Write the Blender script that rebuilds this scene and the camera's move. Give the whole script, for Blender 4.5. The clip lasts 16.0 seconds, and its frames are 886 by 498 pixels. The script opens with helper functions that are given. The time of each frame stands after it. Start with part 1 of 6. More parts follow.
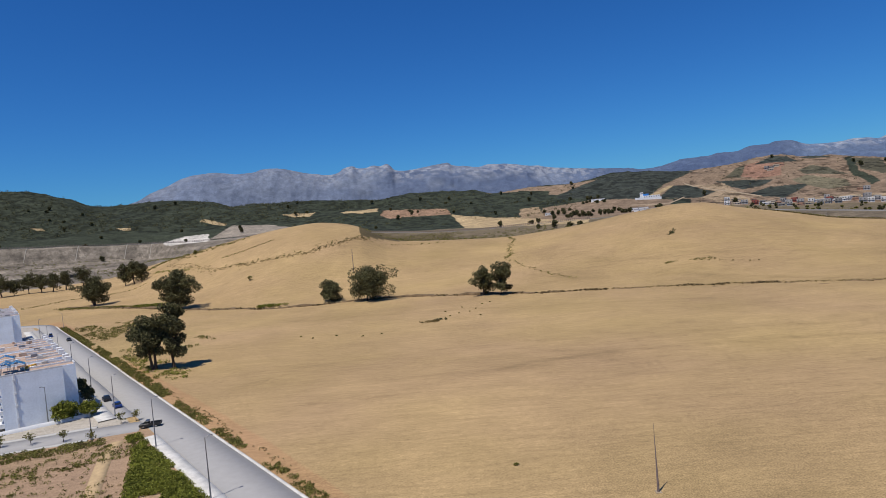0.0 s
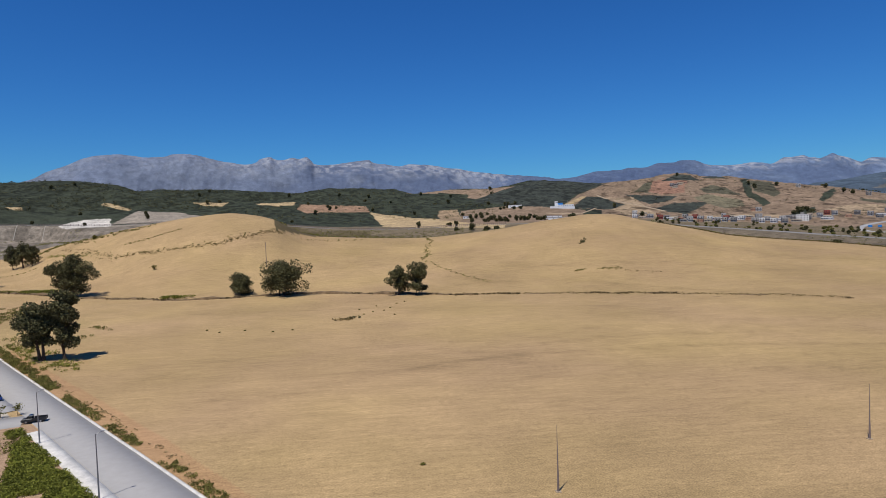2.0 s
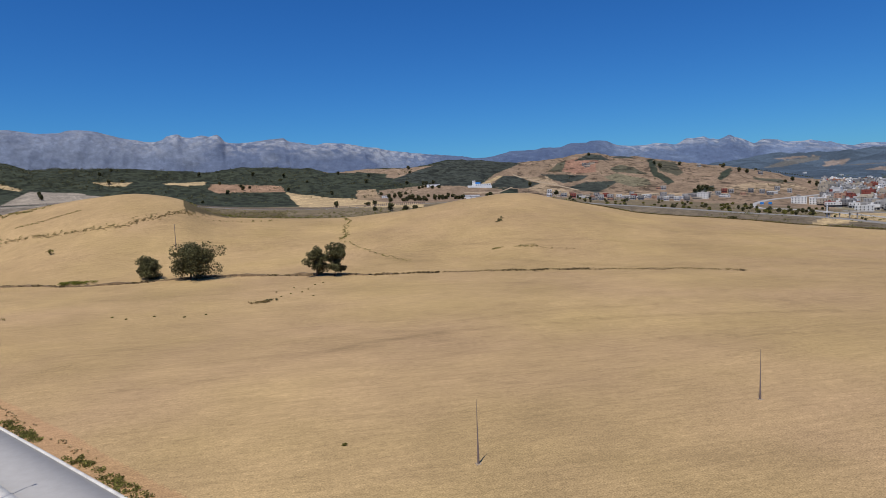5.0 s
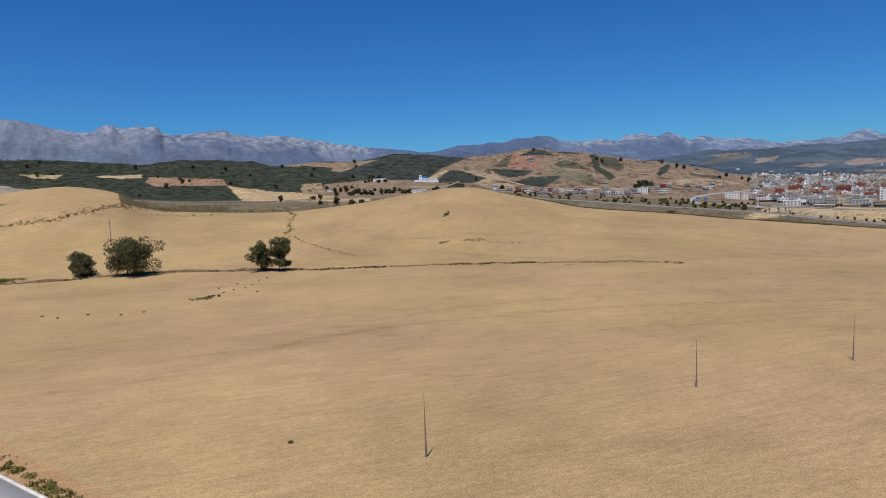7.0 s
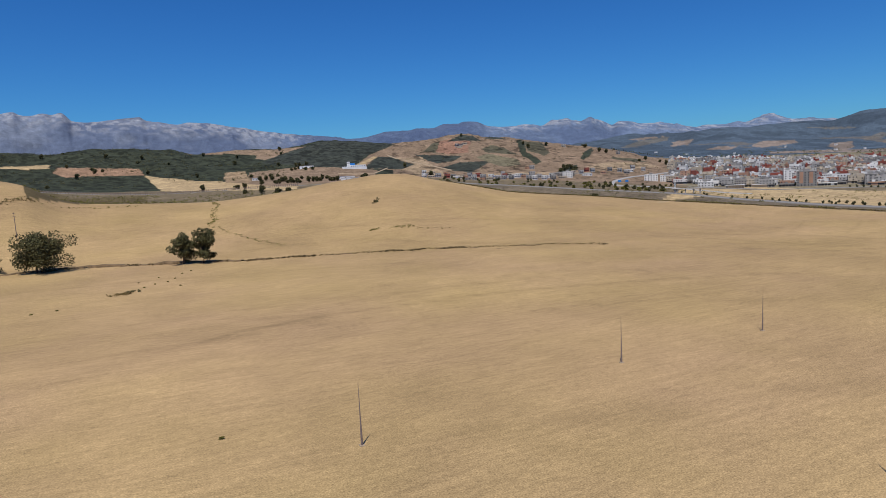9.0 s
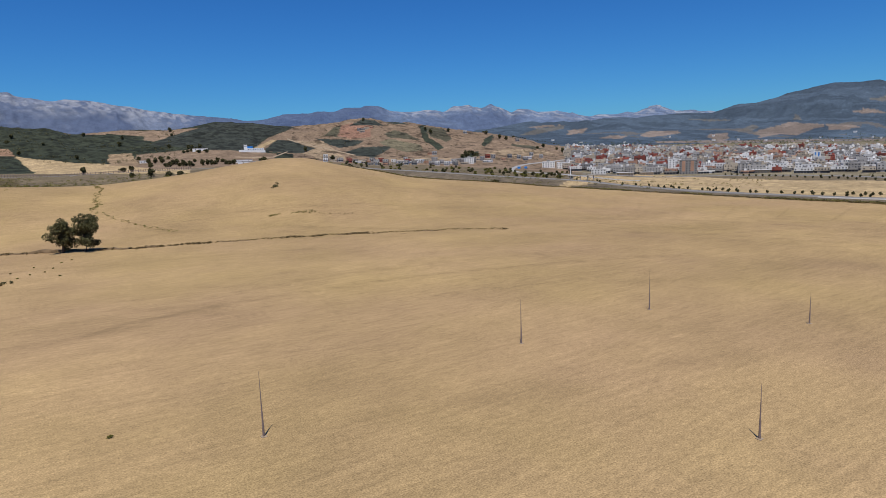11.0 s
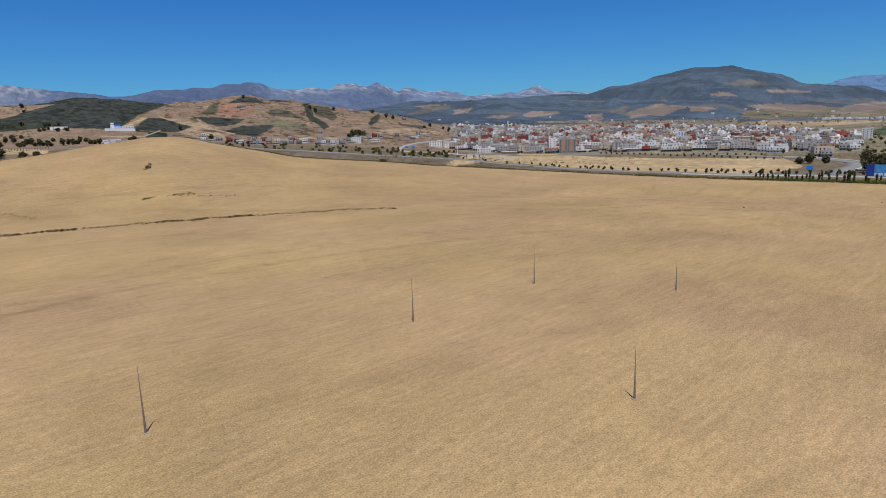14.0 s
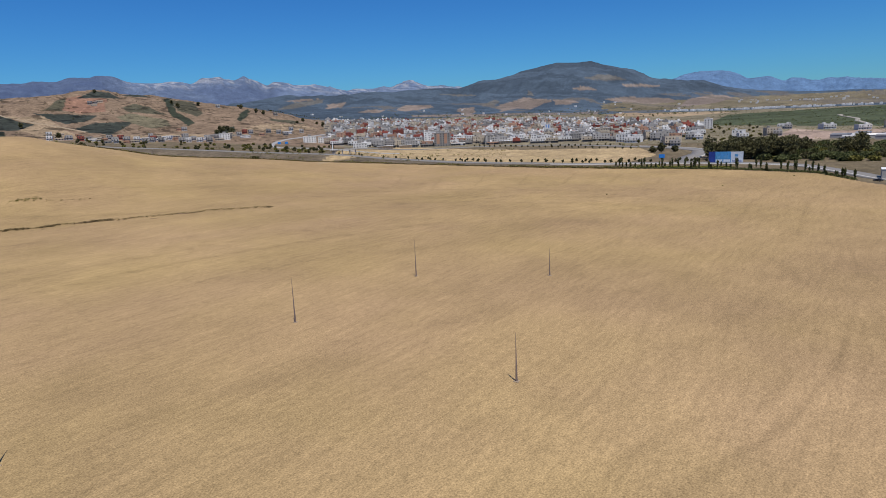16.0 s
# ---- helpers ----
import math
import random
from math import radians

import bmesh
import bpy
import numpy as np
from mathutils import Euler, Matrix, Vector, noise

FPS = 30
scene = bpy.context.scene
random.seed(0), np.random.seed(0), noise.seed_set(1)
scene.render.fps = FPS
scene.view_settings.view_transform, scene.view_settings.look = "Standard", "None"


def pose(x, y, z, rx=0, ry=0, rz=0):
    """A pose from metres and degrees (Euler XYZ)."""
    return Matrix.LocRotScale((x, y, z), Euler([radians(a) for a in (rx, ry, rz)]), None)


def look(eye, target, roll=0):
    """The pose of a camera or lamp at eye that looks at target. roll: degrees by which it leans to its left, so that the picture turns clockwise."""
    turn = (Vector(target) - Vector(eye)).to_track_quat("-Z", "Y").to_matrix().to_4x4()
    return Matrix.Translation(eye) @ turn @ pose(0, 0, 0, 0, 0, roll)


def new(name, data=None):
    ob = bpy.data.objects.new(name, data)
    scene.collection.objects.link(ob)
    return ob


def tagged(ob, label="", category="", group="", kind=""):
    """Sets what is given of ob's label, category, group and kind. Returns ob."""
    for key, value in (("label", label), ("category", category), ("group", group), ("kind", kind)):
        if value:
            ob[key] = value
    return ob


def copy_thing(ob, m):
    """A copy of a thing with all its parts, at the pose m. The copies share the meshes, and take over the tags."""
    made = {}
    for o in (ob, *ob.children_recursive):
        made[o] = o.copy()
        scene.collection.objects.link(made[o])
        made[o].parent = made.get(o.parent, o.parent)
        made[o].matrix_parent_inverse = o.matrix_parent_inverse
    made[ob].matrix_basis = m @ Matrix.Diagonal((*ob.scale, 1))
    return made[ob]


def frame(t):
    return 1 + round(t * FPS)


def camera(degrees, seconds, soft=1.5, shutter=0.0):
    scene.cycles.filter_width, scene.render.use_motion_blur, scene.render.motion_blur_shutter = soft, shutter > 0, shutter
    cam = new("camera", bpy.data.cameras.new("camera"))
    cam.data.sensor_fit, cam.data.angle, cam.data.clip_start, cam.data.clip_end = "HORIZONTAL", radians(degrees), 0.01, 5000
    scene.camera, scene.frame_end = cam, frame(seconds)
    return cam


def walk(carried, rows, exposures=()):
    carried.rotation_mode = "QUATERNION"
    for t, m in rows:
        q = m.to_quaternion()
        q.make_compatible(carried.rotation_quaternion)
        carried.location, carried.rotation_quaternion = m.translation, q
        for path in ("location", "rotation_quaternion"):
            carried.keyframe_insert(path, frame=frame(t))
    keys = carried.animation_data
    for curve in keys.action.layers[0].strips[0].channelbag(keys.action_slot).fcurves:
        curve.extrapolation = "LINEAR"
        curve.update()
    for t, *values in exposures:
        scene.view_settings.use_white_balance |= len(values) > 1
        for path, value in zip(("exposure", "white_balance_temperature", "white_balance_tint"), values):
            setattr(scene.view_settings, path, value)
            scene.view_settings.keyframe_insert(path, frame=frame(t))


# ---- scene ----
cam = camera(69.8, 16.0, soft=0.75)
EYE = 40.0
# seconds, yaw, pitch, roll: the camera turns on its spot, high above the street
TURNS = [
    (0.0, -0.07, -2.20, 5.00),
    (0.5, -2.88, -2.73, 3.62),
    (1.0, -4.19, -2.28, 2.39),
    (1.5, -5.78, -2.48, 1.47),
    (2.0, -7.41, -2.67, 1.90),
    (2.5, -10.17, -3.64, 2.16),
    (3.0, -11.38, -3.36, 1.79),
    (3.5, -12.06, -3.50, 2.10),
    (6.0, -17.28, -5.39, 1.93),
    (6.5, -18.60, -5.28, 2.02),
    (7.0, -19.52, -5.46, 1.96),
    (7.5, -21.84, -6.28, 2.08),
    (8.0, -23.21, -6.42, 2.45),
    (10.5, -31.99, -8.41, 2.31),
    (11.0, -34.58, -8.63, 2.03),
    (11.5, -36.99, -8.79, 1.53),
    (12.0, -38.35, -9.35, 1.61),
    (12.5, -39.50, -10.18, 1.83),
    (13.0, -41.38, -10.71, 1.35),
    (13.5, -42.60, -10.98, 1.47),
    (14.0, -44.60, -10.79, 1.88),
    (14.5, -48.05, -10.95, 3.02),
    (15.0, -50.33, -10.80, 3.01),
    (15.5, -52.44, -10.86, 2.21),
    (16.0, -55.65, -11.70, 2.45),
]
walk(cam, [(t, pose(0, 0, EYE, 90 + pitch, roll, yaw)) for t, yaw, pitch, roll in TURNS])

# ---- light: high summer sun from behind, clear sky ----
SUN_BEARING, SUN_HEIGHT = radians(216), radians(66)
world = bpy.data.worlds.new("sky")
scene.world = world
world.use_nodes = True
wn = world.node_tree
sky = wn.nodes.new("ShaderNodeTexSky")
sky.sky_type, sky.sun_disc = "NISHITA", False
sky.sun_elevation, sky.sun_rotation = SUN_HEIGHT, SUN_BEARING
sky.altitude, sky.air_density, sky.dust_density, sky.ozone_density = 0, 1.0, 0.0, 1.5
wn.nodes["Background"].inputs["Strength"].default_value = 0.0655
deep = wn.nodes.new("ShaderNodeHueSaturation")
deep.inputs["Saturation"].default_value = 1.2
wn.links.new(sky.outputs[0], deep.inputs["Color"])
blue = wn.nodes.new("ShaderNodeVectorMath")
blue.operation = "MULTIPLY"
blue.inputs[1].default_value = (0.29, 0.775, 1.40)
wn.links.new(deep.outputs[0], blue.inputs[0])
wn.links.new(blue.outputs[0], wn.nodes["Background"].inputs[0])
sun_data = bpy.data.lights.new("sun", "SUN")
sun_data.energy, sun_data.angle, sun_data.color = 4.3, radians(0.53), (1.0, 0.95, 0.87)
sun = new("sun", sun_data)
toward = Vector((math.sin(SUN_BEARING) * math.cos(SUN_HEIGHT), math.cos(SUN_BEARING) * math.cos(SUN_HEIGHT), math.sin(SUN_HEIGHT)))
sun.matrix_world = look(toward * 600, (0, 0, 0))
scene.view_settings.exposure = -0.05

# ---- materials ----
def material(name, colour, rough=0.85, metal=0.0, vary=0.25, scale=1.0, bump=0.0, bump_scale=None, spread=0.0, attribute=None, specular=0.3, island=False):
    """Principled paint with two scales of noise in its colour, a bump, and a spread of tone from object to object."""
    m = bpy.data.materials.new(name)
    m.use_nodes = True
    n, link = m.node_tree.nodes, m.node_tree.links.new
    b = n["Principled BSDF"]
    b.inputs["Roughness"].default_value, b.inputs["Metallic"].default_value = rough, metal
    b.inputs["Specular IOR Level"].default_value = specular
    co = n.new("ShaderNodeTexCoord").outputs["Object"]
    tone = None
    for size, part_of in ((scale, 0.55), (scale * 9.0, 0.45)):
        t = n.new("ShaderNodeTexNoise")
        t.inputs["Scale"].default_value, t.inputs["Detail"].default_value, t.inputs["Roughness"].default_value = size, 5.0, 0.6
        link(co, t.inputs["Vector"])
        f = n.new("ShaderNodeMapRange")
        f.inputs["From Min"].default_value, f.inputs["From Max"].default_value = 0.28, 0.72
        f.inputs["To Min"].default_value, f.inputs["To Max"].default_value = 1 - vary * part_of * 2, 1 + vary * part_of
        link(t.outputs["Fac"], f.inputs["Value"])
        if tone is None:
            tone = f.outputs[0]
        else:
            x = n.new("ShaderNodeMath")
            x.operation = "MULTIPLY"
            link(tone, x.inputs[0]), link(f.outputs[0], x.inputs[1])
            tone = x.outputs[0]
    if spread:
        info = n.new("ShaderNodeNewGeometry").outputs["Random Per Island"] if island else n.new("ShaderNodeObjectInfo").outputs["Random"]
        f = n.new("ShaderNodeMapRange")
        f.inputs["To Min"].default_value, f.inputs["To Max"].default_value = 1 - spread, 1 + spread * 0.6
        link(info, f.inputs["Value"])
        x = n.new("ShaderNodeMath")
        x.operation = "MULTIPLY"
        link(tone, x.inputs[0]), link(f.outputs[0], x.inputs[1])
        tone = x.outputs[0]
    mix = n.new("ShaderNodeVectorMath")
    mix.operation = "SCALE"
    if attribute:
        a = n.new("ShaderNodeAttribute")
        a.attribute_name = attribute
        link(a.outputs["Color"], mix.inputs[0])
    else:
        mix.inputs[0].default_value = colour
    link(tone, mix.inputs["Scale"])
    link(mix.outputs[0], b.inputs["Base Color"])
    if bump:
        t = n.new("ShaderNodeTexNoise")
        t.inputs["Scale"].default_value, t.inputs["Detail"].default_value = bump_scale or scale * 12, 4.0
        link(co, t.inputs["Vector"])
        bm_node = n.new("ShaderNodeBump")
        bm_node.inputs["Strength"].default_value, bm_node.inputs["Distance"].default_value = bump, 0.05
        link(t.outputs["Fac"], bm_node.inputs["Height"])
        link(bm_node.outputs[0], b.inputs["Normal"])
    return m


def land_material():
    """Cover colours with soil drifts, mown rows that run across the field, and stalk-fine grain."""
    m = bpy.data.materials.new("land")
    m.use_nodes = True
    n, link = m.node_tree.nodes, m.node_tree.links.new
    b = n["Principled BSDF"]
    b.inputs["Roughness"].default_value, b.inputs["Specular IOR Level"].default_value = 0.95, 0.08
    co = n.new("ShaderNodeTexCoord").outputs["Object"]
    tone, height = None, None
    # scale along x and y, detail, darkest and lightest factor
    for sx, sy, detail, lo, hi in ((0.018, 0.024, 5, 0.90, 1.07), (0.09, 0.6, 8, 0.88, 1.10), (0.75, 1.2, 8, 0.82, 1.15), (3.6, 4.2, 8, 0.54, 1.34), (0.10, 0.14, 6, 0.92, 1.06)):
        mp = n.new("ShaderNodeMapping")
        mp.inputs["Scale"].default_value, mp.inputs["Rotation"].default_value = (sx, sy, 0.05), (0, 0, radians(4))
        link(co, mp.inputs["Vector"])
        t = n.new("ShaderNodeTexNoise")
        t.inputs["Scale"].default_value, t.inputs["Detail"].default_value, t.inputs["Roughness"].default_value, t.inputs["Distortion"].default_value = 1.0, detail, 0.62, 0.3
        link(mp.outputs[0], t.inputs["Vector"])
        f = n.new("ShaderNodeMapRange")
        f.inputs["From Min"].default_value, f.inputs["From Max"].default_value = 0.3, 0.7
        f.inputs["To Min"].default_value, f.inputs["To Max"].default_value = lo, hi
        link(t.outputs["Fac"], f.inputs["Value"])
        if tone is None:
            tone = f.outputs[0]
        else:
            x = n.new("ShaderNodeMath")
            x.operation = "MULTIPLY"
            link(tone, x.inputs[0]), link(f.outputs[0], x.inputs[1])
            tone = x.outputs[0]
        height = t.outputs["Fac"] if sx == 3.6 else height
    a = n.new("ShaderNodeAttribute")
    a.attribute_name = "cover"
    # bushes, stones and bare spots of rough ground, as strong as the cover's alpha says
    for size, lo, hi in ((0.035, 0.78, 1.25), (0.16, 0.70, 1.35)):
        t = n.new("ShaderNodeTexNoise")
        t.inputs["Scale"].default_value, t.inputs["Detail"].default_value, t.inputs["Roughness"].default_value = size, 7.0, 0.68
        link(co, t.inputs["Vector"])
        f = n.new("ShaderNodeMapRange")
        f.inputs["From Min"].default_value, f.inputs["From Max"].default_value = 0.34, 0.66
        f.inputs["To Min"].default_value, f.inputs["To Max"].default_value = lo, hi
        link(t.outputs["Fac"], f.inputs["Value"])
        g = n.new("ShaderNodeMix")
        g.data_type = "FLOAT"
        g.inputs["A"].default_value = 1.0
        link(a.outputs["Alpha"], g.inputs["Factor"]), link(f.outputs[0], g.inputs["B"])
        x = n.new("ShaderNodeMath")
        x.operation = "MULTIPLY"
        link(tone, x.inputs[0]), link(g.outputs[0], x.inputs[1])
        tone = x.outputs[0]
    mix = n.new("ShaderNodeVectorMath")
    mix.operation = "SCALE"
    link(a.outputs["Color"], mix.inputs[0]), link(tone, mix.inputs["Scale"])
    link(mix.outputs[0], b.inputs["Base Color"])
    bump = n.new("ShaderNodeBump")
    bump.inputs["Strength"].default_value, bump.inputs["Distance"].default_value = 0.3, 0.10
    link(height, bump.inputs["Height"]), link(bump.outputs[0], b.inputs["Normal"])
    return m


# ---- the land: one sheet out to the horizon ----
def smooth(xs, ys, at):
    """Monotone cubic through the knots (xs, ys), read at `at`. Works on columns: xs, ys of shape (knots, columns)."""
    h = np.diff(xs, axis=0)
    d = np.diff(ys, axis=0) / h
    m = np.zeros_like(ys)
    same = d[:-1] * d[1:] > 0
    w1, w2 = 2 * h[1:] + h[:-1], h[1:] + 2 * h[:-1]
    safe = np.where(same, d[:-1], 1), np.where(same, d[1:], 1)
    m[1:-1] = np.where(same, (w1 + w2) / (w1 / safe[0] + w2 / safe[1]), 0)
    m[0], m[-1] = d[0], d[-1]
    out = np.empty((len(at), ys.shape[1]))
    cols = np.arange(ys.shape[1])
    for i, r in enumerate(at):
        r = np.broadcast_to(r, cols.shape)
        k = np.clip((xs <= r).sum(axis=0) - 1, 0, len(xs) - 2)
        t = np.clip((r - xs[k, cols]) / h[k, cols], 0, 1)
        y0, y1, g0, g1 = ys[k, cols], ys[k + 1, cols], m[k, cols] * h[k, cols], m[k + 1, cols] * h[k, cols]
        out[i] = (2 * t**3 - 3 * t**2 + 1) * y0 + (t**3 - 2 * t**2 + t) * g0 + (3 * t**2 - 2 * t**3) * y1 + (t**3 - t**2) * g1
    return out


def curve(knots, at):
    """The same through one line of knots, read at all of `at` at once."""
    xs, ys = np.array(knots, float).T
    at = np.asarray(at, float)
    h = np.diff(xs)
    d = np.diff(ys) / h
    m = np.zeros_like(ys)
    same = d[:-1] * d[1:] > 0
    w1, w2 = 2 * h[1:] + h[:-1], h[1:] + 2 * h[:-1]
    m[1:-1] = np.where(same, (w1 + w2) / (w1 / np.where(same, d[:-1], 1) + w2 / np.where(same, d[1:], 1)), 0)
    m[0], m[-1] = d[0], d[-1]
    k = np.clip(np.searchsorted(xs, at, "right") - 1, 0, len(xs) - 2)
    t = np.clip((at - xs[k]) / h[k], 0, 1)
    return (2 * t**3 - 3 * t**2 + 1) * ys[k] + (t**3 - 2 * t**2 + t) * m[k] * h[k] + (3 * t**2 - 2 * t**3) * ys[k + 1] + (t**3 - t**2) * m[k + 1] * h[k]


def lattice(x, y, seed):
    """Smooth value noise in 0..1."""
    xi, yi = np.floor(x).astype(np.int64), np.floor(y).astype(np.int64)
    u, v = x - xi, y - yi
    u, v = u * u * u * (u * (u * 6 - 15) + 10), v * v * v * (v * (v * 6 - 15) + 10)

    def dot(a, b):
        n = (a * 374761393 + b * 668265263 + seed * 2147483647) & 0xFFFFFFFF
        n = ((n ^ (n >> 13)) * 1274126177) & 0xFFFFFFFF
        return ((n ^ (n >> 16)) & 0xFFFF) / 65535.0

    return (dot(xi, yi) * (1 - u) + dot(xi + 1, yi) * u) * (1 - v) + (dot(xi, yi + 1) * (1 - u) + dot(xi + 1, yi + 1) * u) * v


def fbm(x, y, size, octaves=5, seed=1, ridged=False):
    total, gain, norm, f = 0.0, 1.0, 0.0, 1.0 / size
    for o in range(octaves):
        n = lattice(x * f + 17.3 * o, y * f - 9.1 * o, seed + o)
        total, norm = total + gain * (1 - abs(2 * n - 1) if ridged else n), norm + gain
        gain, f = gain * 0.52, f * 2.03
    return total / norm


# contours of the land by bearing (degrees right of straight ahead): range in metres, and degrees above eye level
DITCH = [(-180, 700), (-50, 700), (-35, 637), (-28, 530), (-21.6, 431), (-13.8, 379), (-4.8, 371), (3, 347), (10, 333), (20, 333), (30, 328), (38, 330), (42, 319), (60, 310), (80, 280), (110, 240), (180, 240)]
CREST_RANGE = [(-180, 950), (-35, 950), (-30, 960), (-26.5, 900), (-22, 760), (-19, 690), (-14, 640), (-9, 600), (-6.8, 585), (1, 575), (9, 575), (16, 600), (21, 615), (29, 600), (40, 600), (51, 570), (61, 490), (71, 450), (80, 430), (86, 405), (90.4, 345), (110, 320), (180, 320)]
CREST_RISE = [(-180, -2), (-35, -2.2), (-30, -2.1), (-26.5, -1.8), (-25.4, -1.42), (-22.1, -0.68), (-18.9, 0.07), (-14.1, 0.87), (-11.1, 1.12), (-9.2, 0.92), (-7.6, 0.5), (-6.3, -0.2), (-5, -0.8), (-3, -1.18), (0.8, -1.42), (5.8, -1.62), (8.9, -1.4), (12.9, -0.95), (15.8, -0.5), (18.6, -0.13), (20.4, 0.05), (22.2, 0.0), (24.7, -0.55), (28.8, -1.45), (31.6, -2.06), (35, -2.42), (39.7, -2.85), (44.2, -3.36), (51.2, -3.93), (61.3, -4.62), (71, -5.04), (80, -5.29), (85.7, -5.51), (87.9, -5.92), (90.4, -6.37), (110, -6.9), (180, -6.9)]
ROAD_RANGE = [(-180, 1340), (-27, 1340), (-20, 1250), (-15, 1120), (-8, 1020), (-1, 980), (11, 940), (20, 900), (28.4, 840), (32.5, 800), (39, 740), (46.3, 680), (51.2, 640), (61.3, 530), (68.7, 505), (74.7, 500), (84, 477), (87, 440), (90.3, 395), (100, 360), (180, 360)]
ROAD_RISE = [(-180, 1), (-35, 0.98), (-31, 0.77), (-27.5, 0.58), (-20, 0.39), (-15, 0.45), (-8, 0), (-1.2, -0.61), (3.4, -0.76), (7, -0.71), (10.9, -0.65), (20, -0.6), (25, -0.85), (28.4, -1.23), (32.5, -1.61), (39, -2.23), (46.3, -2.86), (51.2, -3.5), (61.3, -4.27), (68.7, -4.52), (74.7, -4.57), (84, -4.79), (87, -5.19), (90.3, -5.78), (100, -6.34), (180, -6.34)]
FOOT_RANGE = [(-180, 1480), (-25, 1480), (-15, 1300), (-8, 1200), (11, 1150), (28, 1100), (40, 1000), (47, 930), (60, 880), (72, 800), (85, 800), (110, 800), (180, 800)]
FOOT_RISE = [(-180, 1.4), (-30, 1.4), (-20, 1.1), (-15, 0.6), (-8, 0.1), (0, -0.35), (16, -0.2), (28, -0.6), (35, -1.1), (40, -1.5), (46, -2.1), (54, -2.6), (60, -2.6), (72, -2.86), (85, -2.86), (110, -2.86), (180, -2.86)]
RIDGE_RANGE = [(-180, 2000), (-20, 1950), (-5, 1900), (8, 2000), (15, 1800), (28, 1800), (38, 1700), (47, 1500), (60, 1700), (110, 1700), (180, 1700)]
RIDGE_RISE = [(-180, 4), (-45, 5), (-34.5, 5.05), (-32.4, 4.87), (-30.2, 4.36), (-28.6, 3.65), (-27.2, 3.55), (-24.7, 3.76), (-21.7, 3.74), (-19.9, 3.67), (-18.1, 3.15), (-15.3, 3.09), (-11, 2.85), (-6.5, 2.64), (-0.9, 2.88), (3.2, 2.67), (5.2, 2.24), (7.7, 2.36), (11.2, 2.43), (14.1, 2.73), (16, 3.0), (19.7, 2.72), (21.7, 2.56), (23.6, 2.7), (26, 2.92), (28.2, 3.07), (29.6, 2.7), (32.8, 2.42), (35.2, 2.1), (37.5, 1.67), (39.1, 1.41), (41.1, 0.95), (44.1, 0.04), (46.5, -0.4), (51.5, -0.5), (61.4, -0.6), (71, -0.8), (78, -0.9), (110, -0.9), (180, -0.9)]
BEHIND_RISE = [(-180, 2.6), (-30, 2.6), (-5, 1.6), (15, 1.6), (28, 1.5), (38, 0.6), (46, 0.25), (60, 0.1), (72, -0.15), (85, -0.3), (180, -0.3)]
MASSIF_RISE = [(-180, 1.8), (0, 1.8), (20, 1.4), (34, 1.3), (39.5, 1.9), (42.4, 2.25), (43.4, 2.12), (45.4, 2.05), (48, 2.2), (51.6, 2.32), (53.3, 2.46), (56.1, 2.52), (57, 2.41), (58.1, 2.54), (59.1, 2.74), (60.3, 2.91), (61.6, 3.11), (62.8, 3.43), (64.3, 3.72), (65.7, 3.98), (67.3, 4.02), (68.3, 4.10), (69.1, 3.88), (70.5, 3.52), (72.6, 2.81), (73.5, 2.34), (74.6, 2.19), (75.9, 1.98), (77.6, 1.7), (79.7, 1.31), (81.4, 1.05), (83.7, 0.83), (86, 0.7), (95, 0.5), (180, 0.5)]
FAR_WEST = [(-180, 2), (-40, 2), (-32, 2.4), (-25.7, 3.91), (-24.5, 4.44), (-22.5, 5.33), (-21.8, 5.68), (-20.9, 5.9), (-19.3, 6.02), (-18.5, 5.92), (-17.2, 5.78), (-16, 5.84), (-15.4, 6.06), (-14.8, 6.14), (-13.6, 6.02), (-12.6, 5.77), (-11.3, 5.47), (-9.6, 5.23), (-8.7, 5.45), (-8.4, 5.69), (-7.6, 5.83), (-7.2, 5.64), (-6.5, 5.59), (-5.7, 5.77), (-5.1, 5.67), (-4.5, 5.81), (-4.2, 5.62), (-3.8, 5.19), (-2.6, 5.07), (-1.4, 5.25), (0.1, 5.42), (0.9, 5.45), (1.4, 5.2), (2.5, 5.03), (3.7, 4.86), (4.6, 5.03), (5.5, 4.95), (7, 4.76), (8.5, 4.47), (11, 4.03), (12.5, 3.78), (14.5, 3.55)]
FAR_EAST = [(16.5, 3.37), (17.8, 3.23), (19, 3.27), (20.3, 3.55), (21.5, 3.69), (23, 3.68), (23.8, 3.79), (25.2, 3.83), (26.2, 4.14), (27.4, 4.13), (28, 4.28), (29, 4.22), (30, 3.78), (31.3, 3.66), (32.4, 3.64), (33, 3.74), (33.9, 3.73), (34.8, 3.58), (35.7, 3.97), (36.3, 3.98), (36.9, 4.07), (37.4, 3.82), (38, 3.66), (38.5, 3.84), (38.9, 4.03), (39.3, 3.84), (39.9, 3.66), (40.7, 3.29), (41.4, 3.55), (42.4, 3.4), (43.1, 3.16), (44.3, 3.12), (45.9, 2.96), (46.8, 2.72), (47.4, 2.61), (48.2, 2.76), (49.6, 2.69), (50.6, 2.83), (51.2, 2.75), (52, 2.92), (53, 3.12), (53.5, 2.91), (54.6, 2.53), (60, 2.2)]
